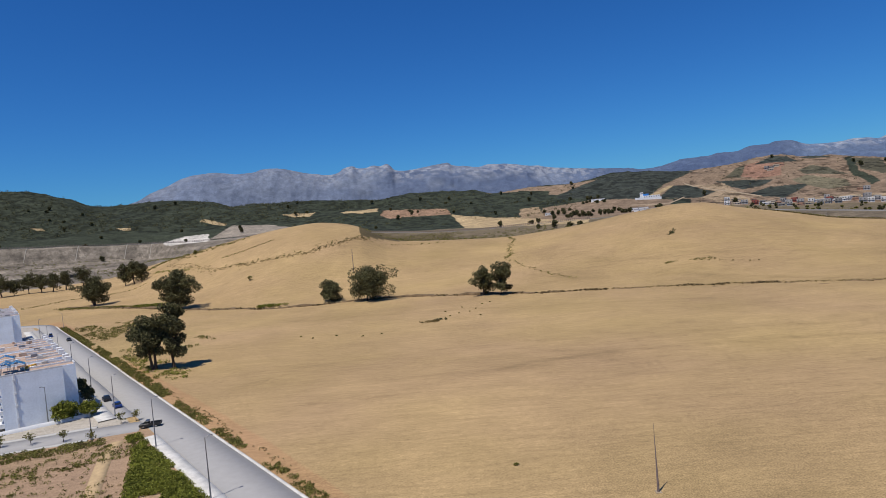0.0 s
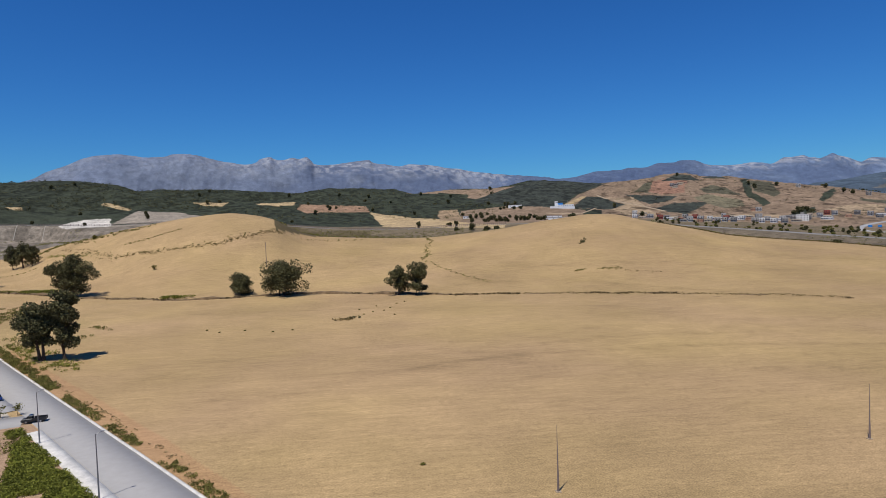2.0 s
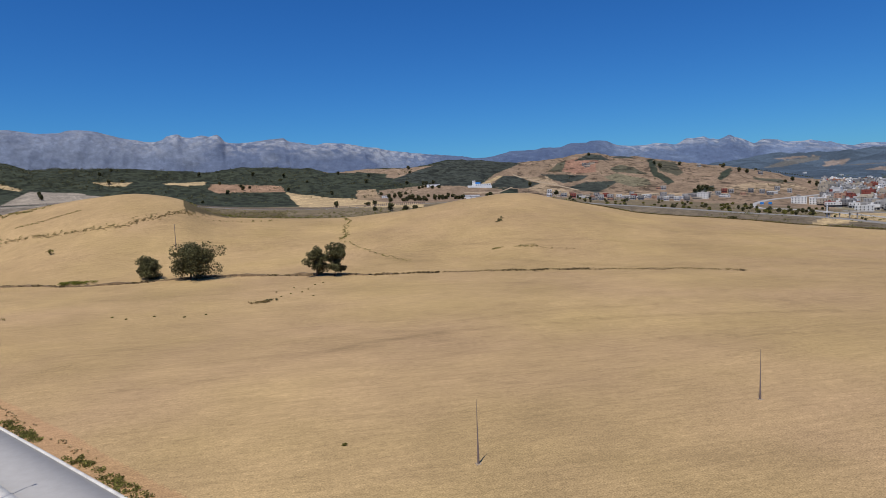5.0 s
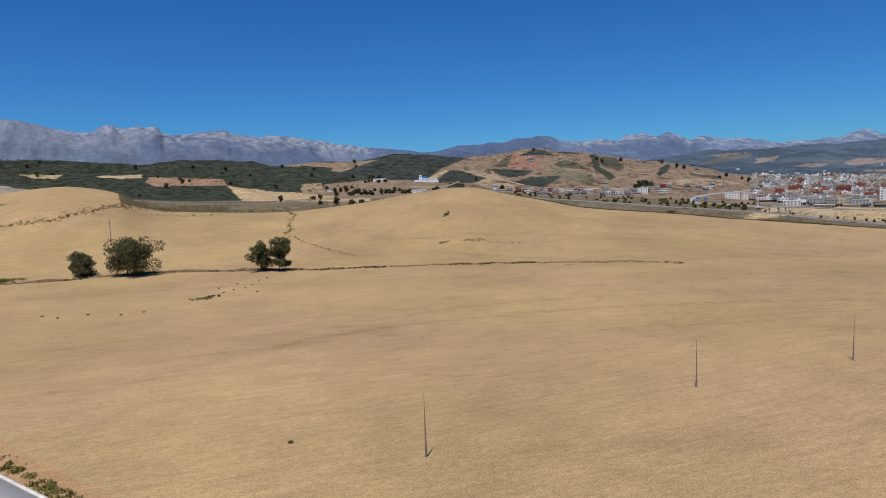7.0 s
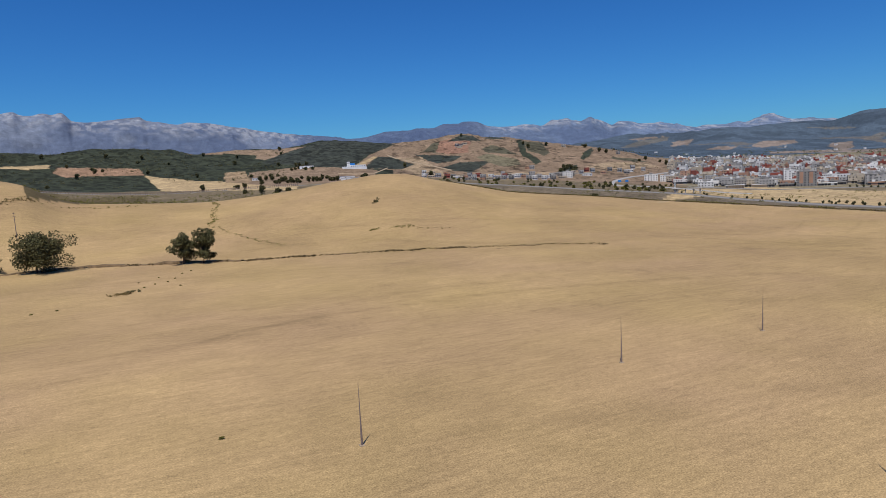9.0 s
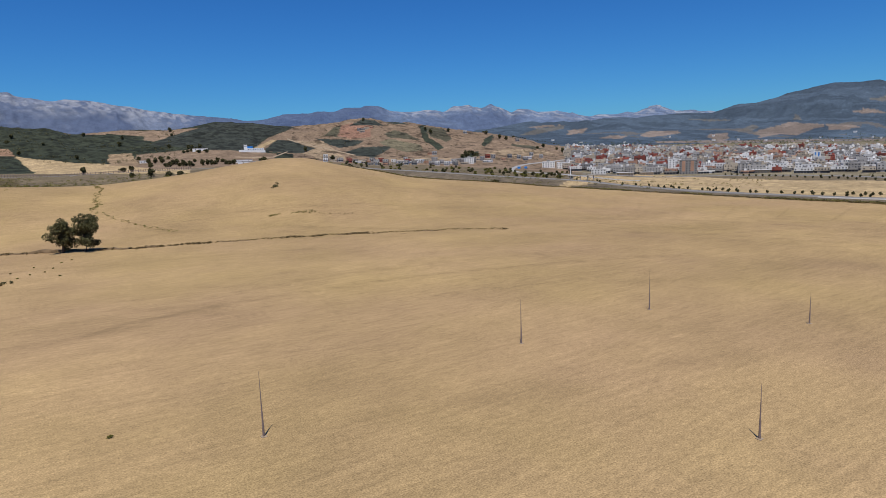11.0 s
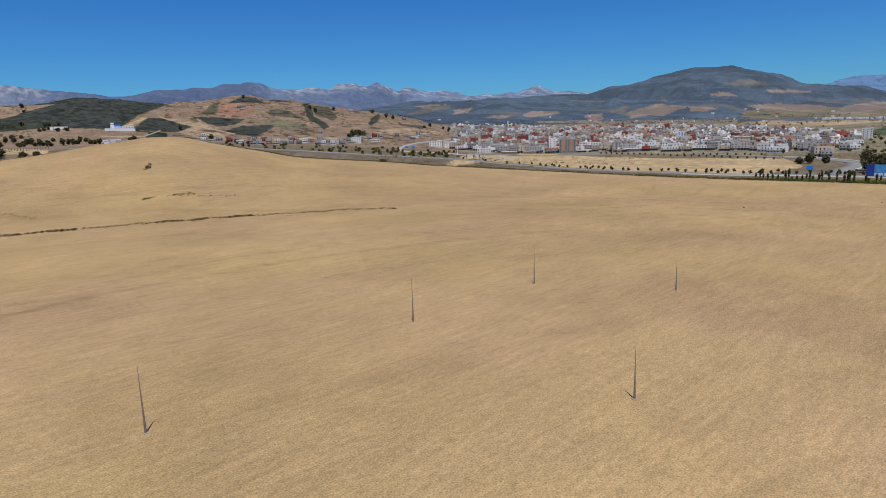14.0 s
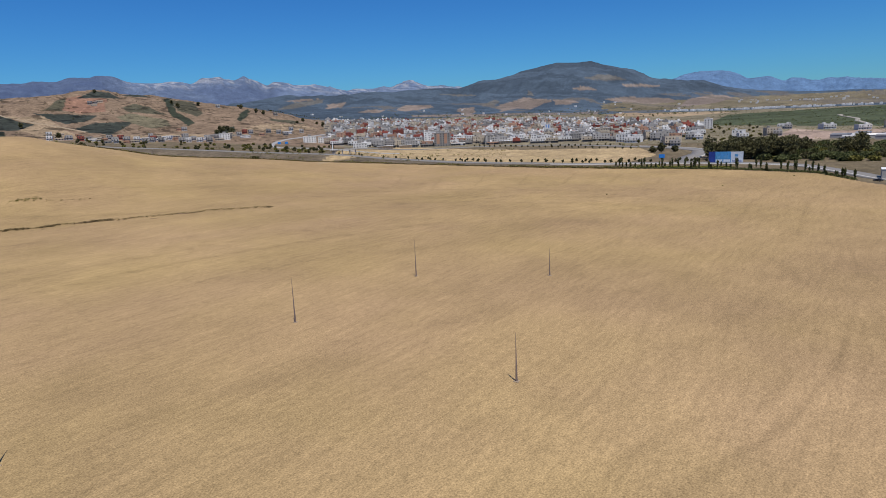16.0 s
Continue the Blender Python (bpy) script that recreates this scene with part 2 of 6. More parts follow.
FAR_RISE = FAR_WEST + FAR_EAST + [(70, 2.0), (74.8, 2.05), (75.7, 2.3), (76.5, 2.56), (77.4, 2.69), (78.2, 2.72), (79.3, 2.61), (80.1, 2.29), (80.7, 1.99), (82.1, 1.95), (83.3, 1.57), (83.7, 1.76), (84.3, 1.77), (85, 1.59), (85.8, 1.46), (86.3, 1.55), (88.4, 1.49), (92, 1.3), (180, 1.2)]


def contour_table(b):
    """Ranges and heights of the contours at the bearings b: two arrays of shape (contours, bearings)."""
    up = lambda r, knots, more=0.0: EYE + r * np.tan(np.radians(curve(knots, b) + more))
    ditch, crest, road, foot, ridge = (curve(k, b) for k in (DITCH, CREST_RANGE, ROAD_RANGE, FOOT_RANGE, RIDGE_RANGE))
    hill = np.clip((curve(CREST_RISE, b) + 2.0) / 1.2, 0, 1) * (b > -24) * (b < 40)
    z_crest, z_road = up(crest, CREST_RISE), up(road, ROAD_RISE)
    back = crest + 0.45 * (road - crest)
    z_back = np.where(hill > 0, z_crest * (1 - hill * 0.45) * 0.9, z_crest * 0.5)
    z_back = np.minimum(z_back, 0.5 * (z_crest + z_road))
    low = np.clip((-21 - b) / 3, 0, 1)
    back = back * (1 - low) + (road - 46) * low
    z_back = z_back * (1 - low) + up(road - 46, ROAD_RISE, -1.2) * low
    rs = [0 * b, 0 * b + 40, ditch, crest, back, road - 14, road + 14, foot, ridge, 0 * b + 2450, 0 * b + 3600, 0 * b + 4000, 0 * b + 4600, 0 * b + 4950]
    zs = [0 * b, 0 * b, 0 * b, z_crest, z_back, z_road, z_road, up(foot, FOOT_RISE), up(ridge, RIDGE_RISE), up(2450, BEHIND_RISE),
          up(3600, MASSIF_RISE), up(4000, MASSIF_RISE, -0.6), up(4600, FAR_RISE), up(4950, FAR_RISE, -1.5)]
    return np.array(rs), np.array(zs)


def relief(x, y, r, b):
    """Small unevenness added to the contours."""
    out = (fbm(x, y, 90, 3, 3) - 0.5) * 1.2 * np.clip((r - 60) / 200, 0, 1) * np.clip((900 - r) / 300, 0, 1)
    out += (fbm(x, y, 160, 5, 11, True) - 0.55) * 22 * np.clip((r - 1150) / 500, 0, 1) * np.clip((3000 - r) / 500, 0, 1) * np.clip((48 - b) / 6, 0.12, 1)
    out += (fbm(x, y, 130, 4, 29, True) - 0.55) * 34 * np.clip((r - 4020) / 200, 0, 1) * (1 - 0.72 * np.exp(-(((r - 4600) / 90) ** 2)))
    out += (fbm(x, y, 420, 6, 23, True) - 0.55) * 75 * np.clip((r - 2500) / 500, 0, 1) * (1 - 0.92 * np.exp(-(((r - 4600) / 120) ** 2)) - 0.85 * np.exp(-(((r - 3600) / 160) ** 2)))
    return out


def land_height(x, y):
    """Height of the land at a place of the plan."""
    r, b = max(math.hypot(x, y), 0.01), np.array([math.degrees(math.atan2(x, y))])
    rs, zs = contour_table(b)
    return float(smooth(rs, zs, [np.array([r])])[0, 0] + relief(np.array([x]), np.array([y]), np.array([r]), b)[0])


def land_heights(x, y):
    """The same for arrays of places."""
    x, y = np.asarray(x, float), np.asarray(y, float)
    r, b = np.maximum(np.hypot(x, y), 0.01), np.degrees(np.arctan2(x, y))
    rs, zs = contour_table(b)
    return smooth(rs, zs, [r])[0] + relief(x, y, r, b)


# the far mountain and massif covers have blue distance haze in their colour
COVER = {"stubble": (0.412, 0.284, 0.140), "straw": (0.42, 0.31, 0.17), "plough": (0.30, 0.19, 0.12), "bare": (0.42, 0.26, 0.13), "fallow": (0.245, 0.198, 0.165), "far_pasture": (0.145, 0.142, 0.132), "dry": (0.235, 0.168, 0.112), "red": (0.27, 0.155, 0.105), "sand": (0.33, 0.245, 0.155), "olive": (0.095, 0.088, 0.058), "pasture": (0.165, 0.145, 0.092), "pinkish": (0.33, 0.245, 0.19), "quarry": (0.30, 0.215, 0.13),
         "scrub": (0.045, 0.052, 0.034), "heath": (0.050, 0.056, 0.045), "meadow": (0.072, 0.085, 0.045), "chalk": (0.50, 0.46, 0.40), "rock": (0.27, 0.23, 0.18), "verge": (0.165, 0.13, 0.08),
         "hazed_forest": (0.078, 0.108, 0.142), "yard": (0.44, 0.39, 0.32), "haze_range": (0.135, 0.205, 0.305), "rubble": (0.15, 0.12, 0.082), "rough": (0.115, 0.09, 0.045), "hazed_limestone": (0.156, 0.182, 0.238), "plain": (0.20, 0.17, 0.11), "weeds": (0.385, 0.27, 0.13), "soil": (0.36, 0.245, 0.150), "gravel": (0.215, 0.182, 0.142)}
# patches of field and scrub on the slopes: cover, nearest range, corners as (bearing, degrees above eye level)
PATCHES = []


def field(cover, near, *corners):
    PATCHES.append((cover, near, corners))


field("straw", 700, (-14.0, 2.10), (-11.1, 2.06), (-11.7, 1.71), (-13.0, 1.78))
field("straw", 700, (-8.9, 1.89), (-5.6, 1.91), (-5.7, 1.66), (-8.7, 1.72))
field("plough", 700, (-5.5, 1.29), (-5.2, 1.72), (0.6, 1.43), (0.8, 0.85), (-3.1, 0.98), (-4.6, 0.91))
field("straw", 700, (0.8, 0.85), (4.0, 0.31), (13.0, -0.63), (12.9, -0.97), (3.4, -0.55), (2.0, -0.48))
field("quarry", 1000, (7.1, 0.80), (8.8, 0.85), (9.1, -0.19), (7.0, -0.10))
field("dry", 1000, (9.1, 0.72), (14.0, 1.07), (17.3, 0.75), (20.0, 0.40), (19.9, -0.46), (13.4, -0.76), (9.0, -0.28))
field("dry", 1000, (4.1, 2.44), (7.2, 2.71), (11.2, 2.58), (14.5, 2.79), (14.8, 2.41), (11.1, 1.88), (10.4, 1.71), (7.2, 2.31))
field("scrub", 1000, (7.1, 2.42), (9.9, 2.15), (9.6, 1.73), (7.0, 1.82))
field("heath", 1000, (10.2, 1.47), (11.6, 2.09), (15.8, 3.24), (19.7, 3.01), (21.8, 2.63), (19.1, 1.73), (18.0, 0.73), (14.9, 0.93))
field("straw", 480, (44.3, -3.59), (46.3, -2.47), (51.3, -2.46), (61.4, -3.08), (72.5, -3.25), (73.9, -3.90), (71.1, -4.55), (61.3, -4.17), (51.3, -3.40), (48.3, -3.01))
field("chalk", 1150, (-23.7, 0.52), (-21.9, 0.92), (-20.1, 0.95), (-20.2, 0.33), (-23.3, 0.20))
field("rock", 1050, (-20.1, 0.47), (-18.3, 1.47), (-15.5, 1.34), (-13.1, 0.94), (-15.6, 0.51))
field("straw", 1000, (-20.9, 2.08), (-20.3, 2.21), (-18.7, 1.65), (-18.9, 1.48))
field("straw", 1000, (-27.1, 1.96), (-26.1, 1.93), (-26.0, 1.74), (-26.7, 1.75))
field("straw", 1000, (-32.8, 2.46), (-32.1, 2.36), (-31.9, 2.17), (-32.5, 2.26))
field("rough", 480, (-7.5, 0.50), (-4.3, -0.70), (0.8, -0.79), (0.8, -1.40), (-4.3, -1.15), (-7.5, -0.46))
field("dry", 1000, (21.8, 2.63), (19.4, 1.75), (18.1, 0.72), (24.8, 0.03), (24.9, 2.42))
field("straw", 1000, (18.25, 0.97), (18.94, 0.95), (20.26, 1.58), (19.89, 1.66))
field("heath", 1000, (18.92, 0.66), (20.17, 1.59), (21.49, 1.50), (22.28, 1.09), (23.47, 0.80), (22.33, 0.40), (20.56, 0.51))
field("sand", 1000, (21.58, 1.42), (24.23, 1.32), (25.39, 0.35), (23.47, 0.80))
field("sand", 1000, (22.27, 0.36), (23.47, 0.80), (25.39, 0.25), (26.33, -0.43), (23.41, -0.08))
field("red", 1000, (25.38, 1.82), (25.78, 2.68), (27.51, 2.97), (28.50, 2.89), (28.23, 1.58), (26.44, 1.49))
field("heath", 1000, (23.52, 1.63), (25.46, 1.52), (27.57, 1.26), (26.90, 0.88), (25.42, 0.74), (24.22, 1.27))
field("heath", 1000, (25.88, 0.33), (27.39, 0.77), (30.38, 0.77), (29.87, 0.49), (28.33, -0.25), (26.85, 0.0))
field("olive", 1000, (24.26, 1.85), (25.13, 2.55), (25.73, 2.68), (25.38, 1.72))
field("heath", 1000, (26.41, 2.66), (27.77, 3.20), (28.75, 3.0), (29.47, 2.57), (28.48, 2.60))
field("heath", 1000, (29.63, 2.80), (30.48, 2.84), (31.57, 2.55), (30.47, 2.59))
field("olive", 1000, (29.54, 1.88), (30.45, 2.15), (31.43, 1.82), (32.66, 1.18), (31.41, 1.28), (29.92, 1.52))
field("pasture", 1000, (28.90, 1.11), (29.91, 1.38), (32.39, 0.80), (32.88, 0.28), (31.36, 0.14), (29.88, 0.68))
field("scrub", 1000, (32.50, 2.40), (33.0, 2.48), (33.46, 1.30), (34.65, 0.42), (34.13, 0.20), (32.95, 1.07))
field("olive", 1000, (33.06, 2.35), (34.70, 2.10), (35.43, 1.23), (34.91, 0.91), (33.43, 1.55))
field("scrub", 1000, (37.92, 0.50), (38.33, 1.08), (39.04, 1.45), (39.16, 1.22), (38.72, 0.67), (38.22, 0.39))
field("sand", 1000, (38.3, -0.2), (40.5, 0.15), (43.5, -0.1), (44.5, -0.5), (41, -0.55))
field("olive", 1000, (40.5, 0.55), (42.6, 0.30), (43.6, -0.05), (42.5, 0.05), (40.7, 0.4))
field("scrub", 1000, (36.13, -0.53), (36.64, -0.15), (37.65, 0.01), (37.89, -0.39), (37.13, -0.62))
field("sand", 700, (29.5, -0.35), (33.2, -0.4), (36.2, -0.55), (36.2, -0.8), (33, -0.72), (30, -0.62))
field("fallow", 2000, (45.58, 1.19), (45.73, 1.57), (47.27, 1.61), (46.88, 1.24))
field("fallow", 2000, (51.94, 1.03), (52.39, 1.19), (54.63, 1.14), (54.86, 0.90), (53.75, 0.76), (52.40, 0.68), (51.71, 0.80))
field("far_pasture", 2000, (55.28, 1.99), (56.79, 1.95), (58.90, 1.75), (57.22, 1.72))
field("fallow", 2000, (60.37, 0.66), (60.77, 0.90), (62.15, 1.19), (62.73, 1.42), (64.07, 1.26), (65.28, 1.11), (65.21, 0.90), (64.47, 0.81), (63.35, 0.35), (62.18, 0.49), (60.79, 0.28))
field("fallow", 2000, (65.39, 1.11), (66.66, 1.08), (67.56, 0.82), (66.68, 0.66), (65.41, 0.68))
field("fallow", 2000, (56.83, 0.49), (57.04, 0.71), (58.31, 0.75), (58.53, 0.29), (57.69, 0.14))
field("fallow", 2000, (66.79, 1.90), (67.67, 2.13), (68.54, 1.99), (68.99, 1.72))
field("far_pasture", 2000, (67.63, 2.79), (68.93, 2.85), (68.94, 2.61))
field("far_pasture", 2000, (63.11, 1.57), (63.21, 1.95), (63.42, 1.94), (63.65, 1.50))
field("far_pasture", 2000, (58.93, 0.85), (60.35, 1.37), (60.76, 1.17), (60.16, 0.84))
field("far_pasture", 2000, (41.42, 1.26), (42.91, 1.79), (45.35, 1.98), (45.25, 1.69), (42.90, 1.30))
field("fallow", 2000, (41.93, 1.92), (43.16, 2.07), (45.35, 2.03), (43.40, 1.86))
field("fallow", 2000, (48.22, 0.75), (49.16, 0.95), (50.56, 0.85), (50.10, 0.63))
field("fallow", 1500, (52.86, 0.33), (58.53, 0.17), (62.98, 0.08), (69.10, -0.13), (69.11, -0.27), (62.98, -0.12), (58.54, -0.03), (52.86, 0.14))
field("sand", 1200, (69.63, -0.39), (71.03, -0.26), (75.55, -0.45), (79.40, -0.48), (79.41, -0.62), (75.99, -0.75), (71.49, -0.61))
field("fallow", 1800, (69.62, 0.93), (71.01, 1.05), (73.29, 0.94), (75.07, 0.71), (75.52, 0.46), (73.30, 0.34), (70.55, 0.70))
field("fallow", 1800, (75.53, 0.0), (76.38, 0.65), (78.09, 0.87), (79.77, 0.61), (78.53, 0.23), (76.40, 0.06))
field("far_pasture", 2000, (68.20, 2.69), (68.90, 3.02), (70.53, 2.79), (71.45, 2.42), (69.14, 2.50))
field("fallow", 2000, (70.99, 2.12), (73.26, 1.95), (74.38, 1.79), (73.27, 1.72), (71.45, 1.86))
field("meadow", 900, (77.54, -1.54), (79.41, -0.75), (83.82, -0.63), (89.89, -0.48), (94, -0.5), (94, -1.94), (90.01, -1.94), (85.42, -1.84), (79.87, -1.62))
field("pinkish", 700, (83.15, -2.43), (83.90, -2.01), (86.56, -2.26), (90.03, -2.18), (93, -2.2), (93, -2.67), (90.07, -2.67), (85.87, -2.92), (83.56, -2.79))


# furrows, wheel tracks and trodden lines: half width, depth of tone, course
TRACKS = []


def furrow(wide, depth, *course):
    TRACKS.append((wide, depth, *course))


furrow(1.6, 0.20, (12, 168), (21, 174), (46, 178), (76, 177), (110, 174), (150, 163), (200, 140))
furrow(1.2, 0.12, (40, 190), (90, 196), (140, 188), (190, 170))
furrow(1.5, 0.14, (292, 245), (300, 190), (310, 124), (330, 60))
furrow(1.6, 0.14, (250, 262), (265, 200), (280, 140), (300, 90))
furrow(0.8, 0.14, (124, 3), (112, 3), (86, 7), (60, 16))
furrow(0.8, 0.12, (126, 7), (113, 7), (88, 11))
furrow(1.4, 0.12, (230, 40), (290, 44), (350, 40))
furrow(1.2, 0.12, (220, 20), (300, 24), (350, 16))
furrow(2.2, 0.14, (40, 412), (75, 366), (130, 350), (215, 240))
furrow(1.8, 0.13, (30, 430), (110, 400), (200, 380), (260, 330))
furrow(1.8, 0.12, (-60, 300), (-10, 296), (60, 280), (120, 262))
furrow(1.4, 0.10, (-70, 190), (-20, 200), (30, 204))
furrow(5.0, 0.14, (60, 78), (72, 76))
furrow(4.0, 0.12, (100, 70), (112, 62))
furrow(5.0, 0.10, (150, 120), (170, 110))
furrow(1.6, -0.10, (-55, 230), (-40, 190), (-20, 150), (4, 110))

for k in range(7):
    furrow(0.7, 0.16, (300 + 9 * k, 245 - 24 * k), (330 + 9 * k, 262 - 26 * k), (362 + 8 * k, 286 - 30 * k))
for k in range(6):
    furrow(0.5, 0.12, (-40 + 6 * k, 150 + 17 * k), (30, 152 + 17 * k), (100, 146 + 16 * k), (170, 128 + 15 * k))


def inside(b, e, corners):
    hit = np.zeros(b.shape, bool)
    for (x0, y0), (x1, y1) in zip(corners, corners[1:] + corners[:1]):
        if y0 != y1:
            hit ^= ((y0 > e) != (y1 > e)) & (b < (x1 - x0) * (e - y0) / (y1 - y0) + x0)
    return hit


def make_land():
    b = np.concatenate([np.arange(-180, -48, 6.0), np.arange(-48, -38, 0.5), np.arange(-38, 94, 0.10), np.arange(94, 104, 0.5), np.arange(104, 180, 6.0)])
    r = np.concatenate([[0.0, 12, 25], np.geomspace(40, 1150, 235), np.arange(1156, 2000, 6), np.arange(2000, 2450, 20), np.arange(2450, 3630, 13), np.arange(3640, 4000, 50), np.arange(4000, 4650, 8), [4700, 4780, 4860, 4950]])
    rs, zs = contour_table(b)
    z = smooth(rs, zs, r)
    B, R = np.meshgrid(b, r)
    x, y = R * np.sin(np.radians(B)), R * np.cos(np.radians(B))
    z = z + relief(x, y, R, B)
    n, c = R.shape
    me = bpy.data.meshes.new("ground")
    i, j = np.meshgrid(np.arange(n - 1), np.arange(c), indexing="ij")
    k = (j + 1) % c
    quads = np.stack([i * c + j, i * c + k, (i + 1) * c + k, (i + 1) * c + j], -1).reshape(-1, 4)[:, ::-1]
    me.vertices.add(n * c), me.loops.add(quads.size), me.polygons.add(len(quads))
    me.vertices.foreach_set("co", np.stack([x, y, z], -1).ravel())
    me.loops.foreach_set("vertex_index", quads.ravel())
    me.polygons.foreach_set("loop_start", np.arange(0, quads.size, 4))
    me.polygons.foreach_set("use_smooth", np.ones(len(quads), bool))
    me.update(calc_edges=True)
    # cover
    E = np.degrees(np.arctan2(z - EYE, R))
    col = np.empty((n, c, 3))
    col[:] = COVER["stubble"]
    jig = (fbm(x, y, 60, 4, 41) - 0.5) * 2
    crest, road, foot, ridge, ditch = (curve(q, b)[None, :] for q in (CREST_RANGE, ROAD_RANGE, FOOT_RANGE, RIDGE_RANGE, DITCH))

    def put(mask, name):
        col[mask] = COVER[name]

    put(R > crest + 6 + 8 * jig, "verge")
    put((R > crest + 6) & (B < -14), "gravel")
    put((R > foot - 40 + 40 * jig) & (B < 21.5), "scrub")
    put((R > road + 10 + 6 * jig) & (B < -14), "scrub")
    put((R > foot - 40) & (B >= 21.5) & (B < 47), "dry")
    put((R > foot - 30) & (B >= 46 + 2 * jig), "plain")
    put((R > 2250) & (B > 36), "hazed_forest")
    put((R > 2450) & (B > 70 + 3 * jig) & (E < 0.6), "plain")
    put((R > 4020), "hazed_limestone")
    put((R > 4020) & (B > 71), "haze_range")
    put((R > crest + 4 + 3 * jig) & (R < road - 8) & (B > 24) & (B < 66), "rubble")
    for name, near, corners in PATCHES:
        put((R > near) & (R < 4000) & inside(B + 0.22 * jig, E + 0.06 * jig, corners), name)
    along, across = -0.6 * x + 0.8 * y, 0.8 * x + 0.6 * y
    put((across > 36) & (across < 43.5 + 2 * jig) & (along > -80) & (along < 470), "bare")
    put((across > 40 + 3 * jig) & (across < 74 + 16 * jig) & (along > 255 + 15 * jig) & (along < 400), "weeds")
    side_road = 159 + 0.338 * np.clip(28.3 - across, 0, 160)
    put((across < 29) & (along > -80) & (along < side_road), "soil")
    put((across < 27) & (along >= side_road) & (along < 470), "yard")
    bump_tone = np.ones((n, c))
    rows = [(0.9 + 0.2 * (k % 3), 0.10 + 0.05 * (k % 2), *[(q * math.sin(radians(w)), q * math.cos(radians(w))) for w, q in ((44 + 3 * (k % 4), 296 + 15 * k), (56, 292 + 13.5 * k), (68, 276 + 12 * k), (80 - 4 * (k % 3), 262 + 10 * k))]) for k in range(9)]
    for wide, depth, *pts in TRACKS + rows:
        for (x0, y0), (x1, y1) in zip(pts, pts[1:]):
            t = np.clip(((x - x0) * (x1 - x0) + (y - y0) * (y1 - y0)) / ((x1 - x0) ** 2 + (y1 - y0) ** 2), 0, 1)
            d = np.hypot(x - x0 - t * (x1 - x0), y - y0 - t * (y1 - y0)) + jig * 1.2
            bump_tone = np.minimum(bump_tone, 1 - depth * np.exp(-((d / wide) ** 2)))
    col *= bump_tone[..., None]
    hue = (fbm(x, y, 45, 4, 63) - 0.5) * np.clip((700 - R) / 200, 0, 1)
    col *= np.stack([1 + 0.06 * hue, 1 + 0.11 * hue, 1 - 0.10 * hue], -1)
    # colour drifts inside a cover
    drift = 1 + (fbm(x, y, 35, 4, 61) - 0.5) * 0.30 + (fbm(x, y, 240, 3, 67) - 0.5) * 0.25
    col *= drift[..., None]
    # rock, scree and woods on the mountains, blue distance haze put into their colours
    side = np.radians(B) * R
    mountain = np.clip((R - 4020) / 60, 0, 1)
    below = curve(FAR_RISE, b)[None, :] - E
    tex = (fbm(side, z * 1.5, 110, 5, 73, True) - 0.55) * 0.32 + (fbm(side, z * 1.7, 24, 4, 74) - 0.5) * 0.45
    col *= np.clip(1 + mountain * tex * np.where(B > 70, 0.3, 1), 0.5, 1.6)[..., None]
    # more blue haze in the colour towards the right-hand ranges
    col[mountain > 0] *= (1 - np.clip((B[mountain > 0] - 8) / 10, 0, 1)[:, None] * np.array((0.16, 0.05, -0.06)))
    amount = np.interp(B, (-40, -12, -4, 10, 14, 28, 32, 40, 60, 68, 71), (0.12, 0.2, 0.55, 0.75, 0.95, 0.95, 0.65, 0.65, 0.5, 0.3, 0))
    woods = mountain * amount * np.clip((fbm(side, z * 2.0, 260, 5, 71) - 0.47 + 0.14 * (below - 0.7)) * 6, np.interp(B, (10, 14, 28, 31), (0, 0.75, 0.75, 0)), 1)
    # this woods colour includes the blue of distance haze
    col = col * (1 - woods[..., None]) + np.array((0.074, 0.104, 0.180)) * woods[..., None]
    crag = np.interp(B, (-40, -12, -9, 12, 15, 29, 32, 56, 60), (0.25, 0.3, 0.8, 0.8, 0, 0, 0.9, 0.8, 0)) * np.clip(1.15 - below / np.interp(B, (14, 30), (1.1, 0.55)), 0, 1)
    crag = mountain * crag * np.clip((fbm(side, z * 1.6, 30, 4, 75) - 0.47) * 7, 0, 1)
    col = col * (1 - crag[..., None]) + np.array((0.31, 0.325, 0.36)) * crag[..., None]
    # tree-dotted scrub
    dots = ((fbm(side, z * 1.6 + R * 0.5, 10, 2, 81) > 0.55 - 0.12 * (fbm(x, y, 150, 2, 83) - 0.5)) & (R > foot) & (R < 2500) & (B < 21.5) & (col[..., 0] < 0.1))
    col[dots] *= 0.55
    # woods, hedges and fallow on the foothills and the massif
    blot = (fbm(side, z * 2.6 + R * 0.25, 110, 5, 91) - 0.5) * np.clip((R - 2250) / 100, 0, 1) * (R < 4000)
    col = np.where(((blot > 0.15) & (z < 100))[..., None], col * 0.3 + np.array((0.10, 0.088, 0.074)), col)
    col = np.where((blot < -0.04)[..., None], col * 0.78, col)
    # gullies and bushes on the dry hills
    dry = (fbm(side, z * 1.6 + R * 0.5, 14, 3, 95) > 0.66) & (R > foot) & (R < 2300) & (B >= 21.5) & (B < 50)
    col[dry] *= 0.45
    # worked benches on the embankment
    bench = (B < -13) & (R > crest + 6) & (R < road - 8)
    band = 0.85 + 0.3 * (np.sin(z * 0.55 + jig * 0.6) > 0.2) - 0.25 * (fbm(x, y, 14, 3, 97) > 0.6)
    col = np.where(bench[..., None], col * band[..., None], col)
    # streaks across the plain
    plainish = (B > 46) & (R > foot) & (R < 2600) & (E < 0.4)
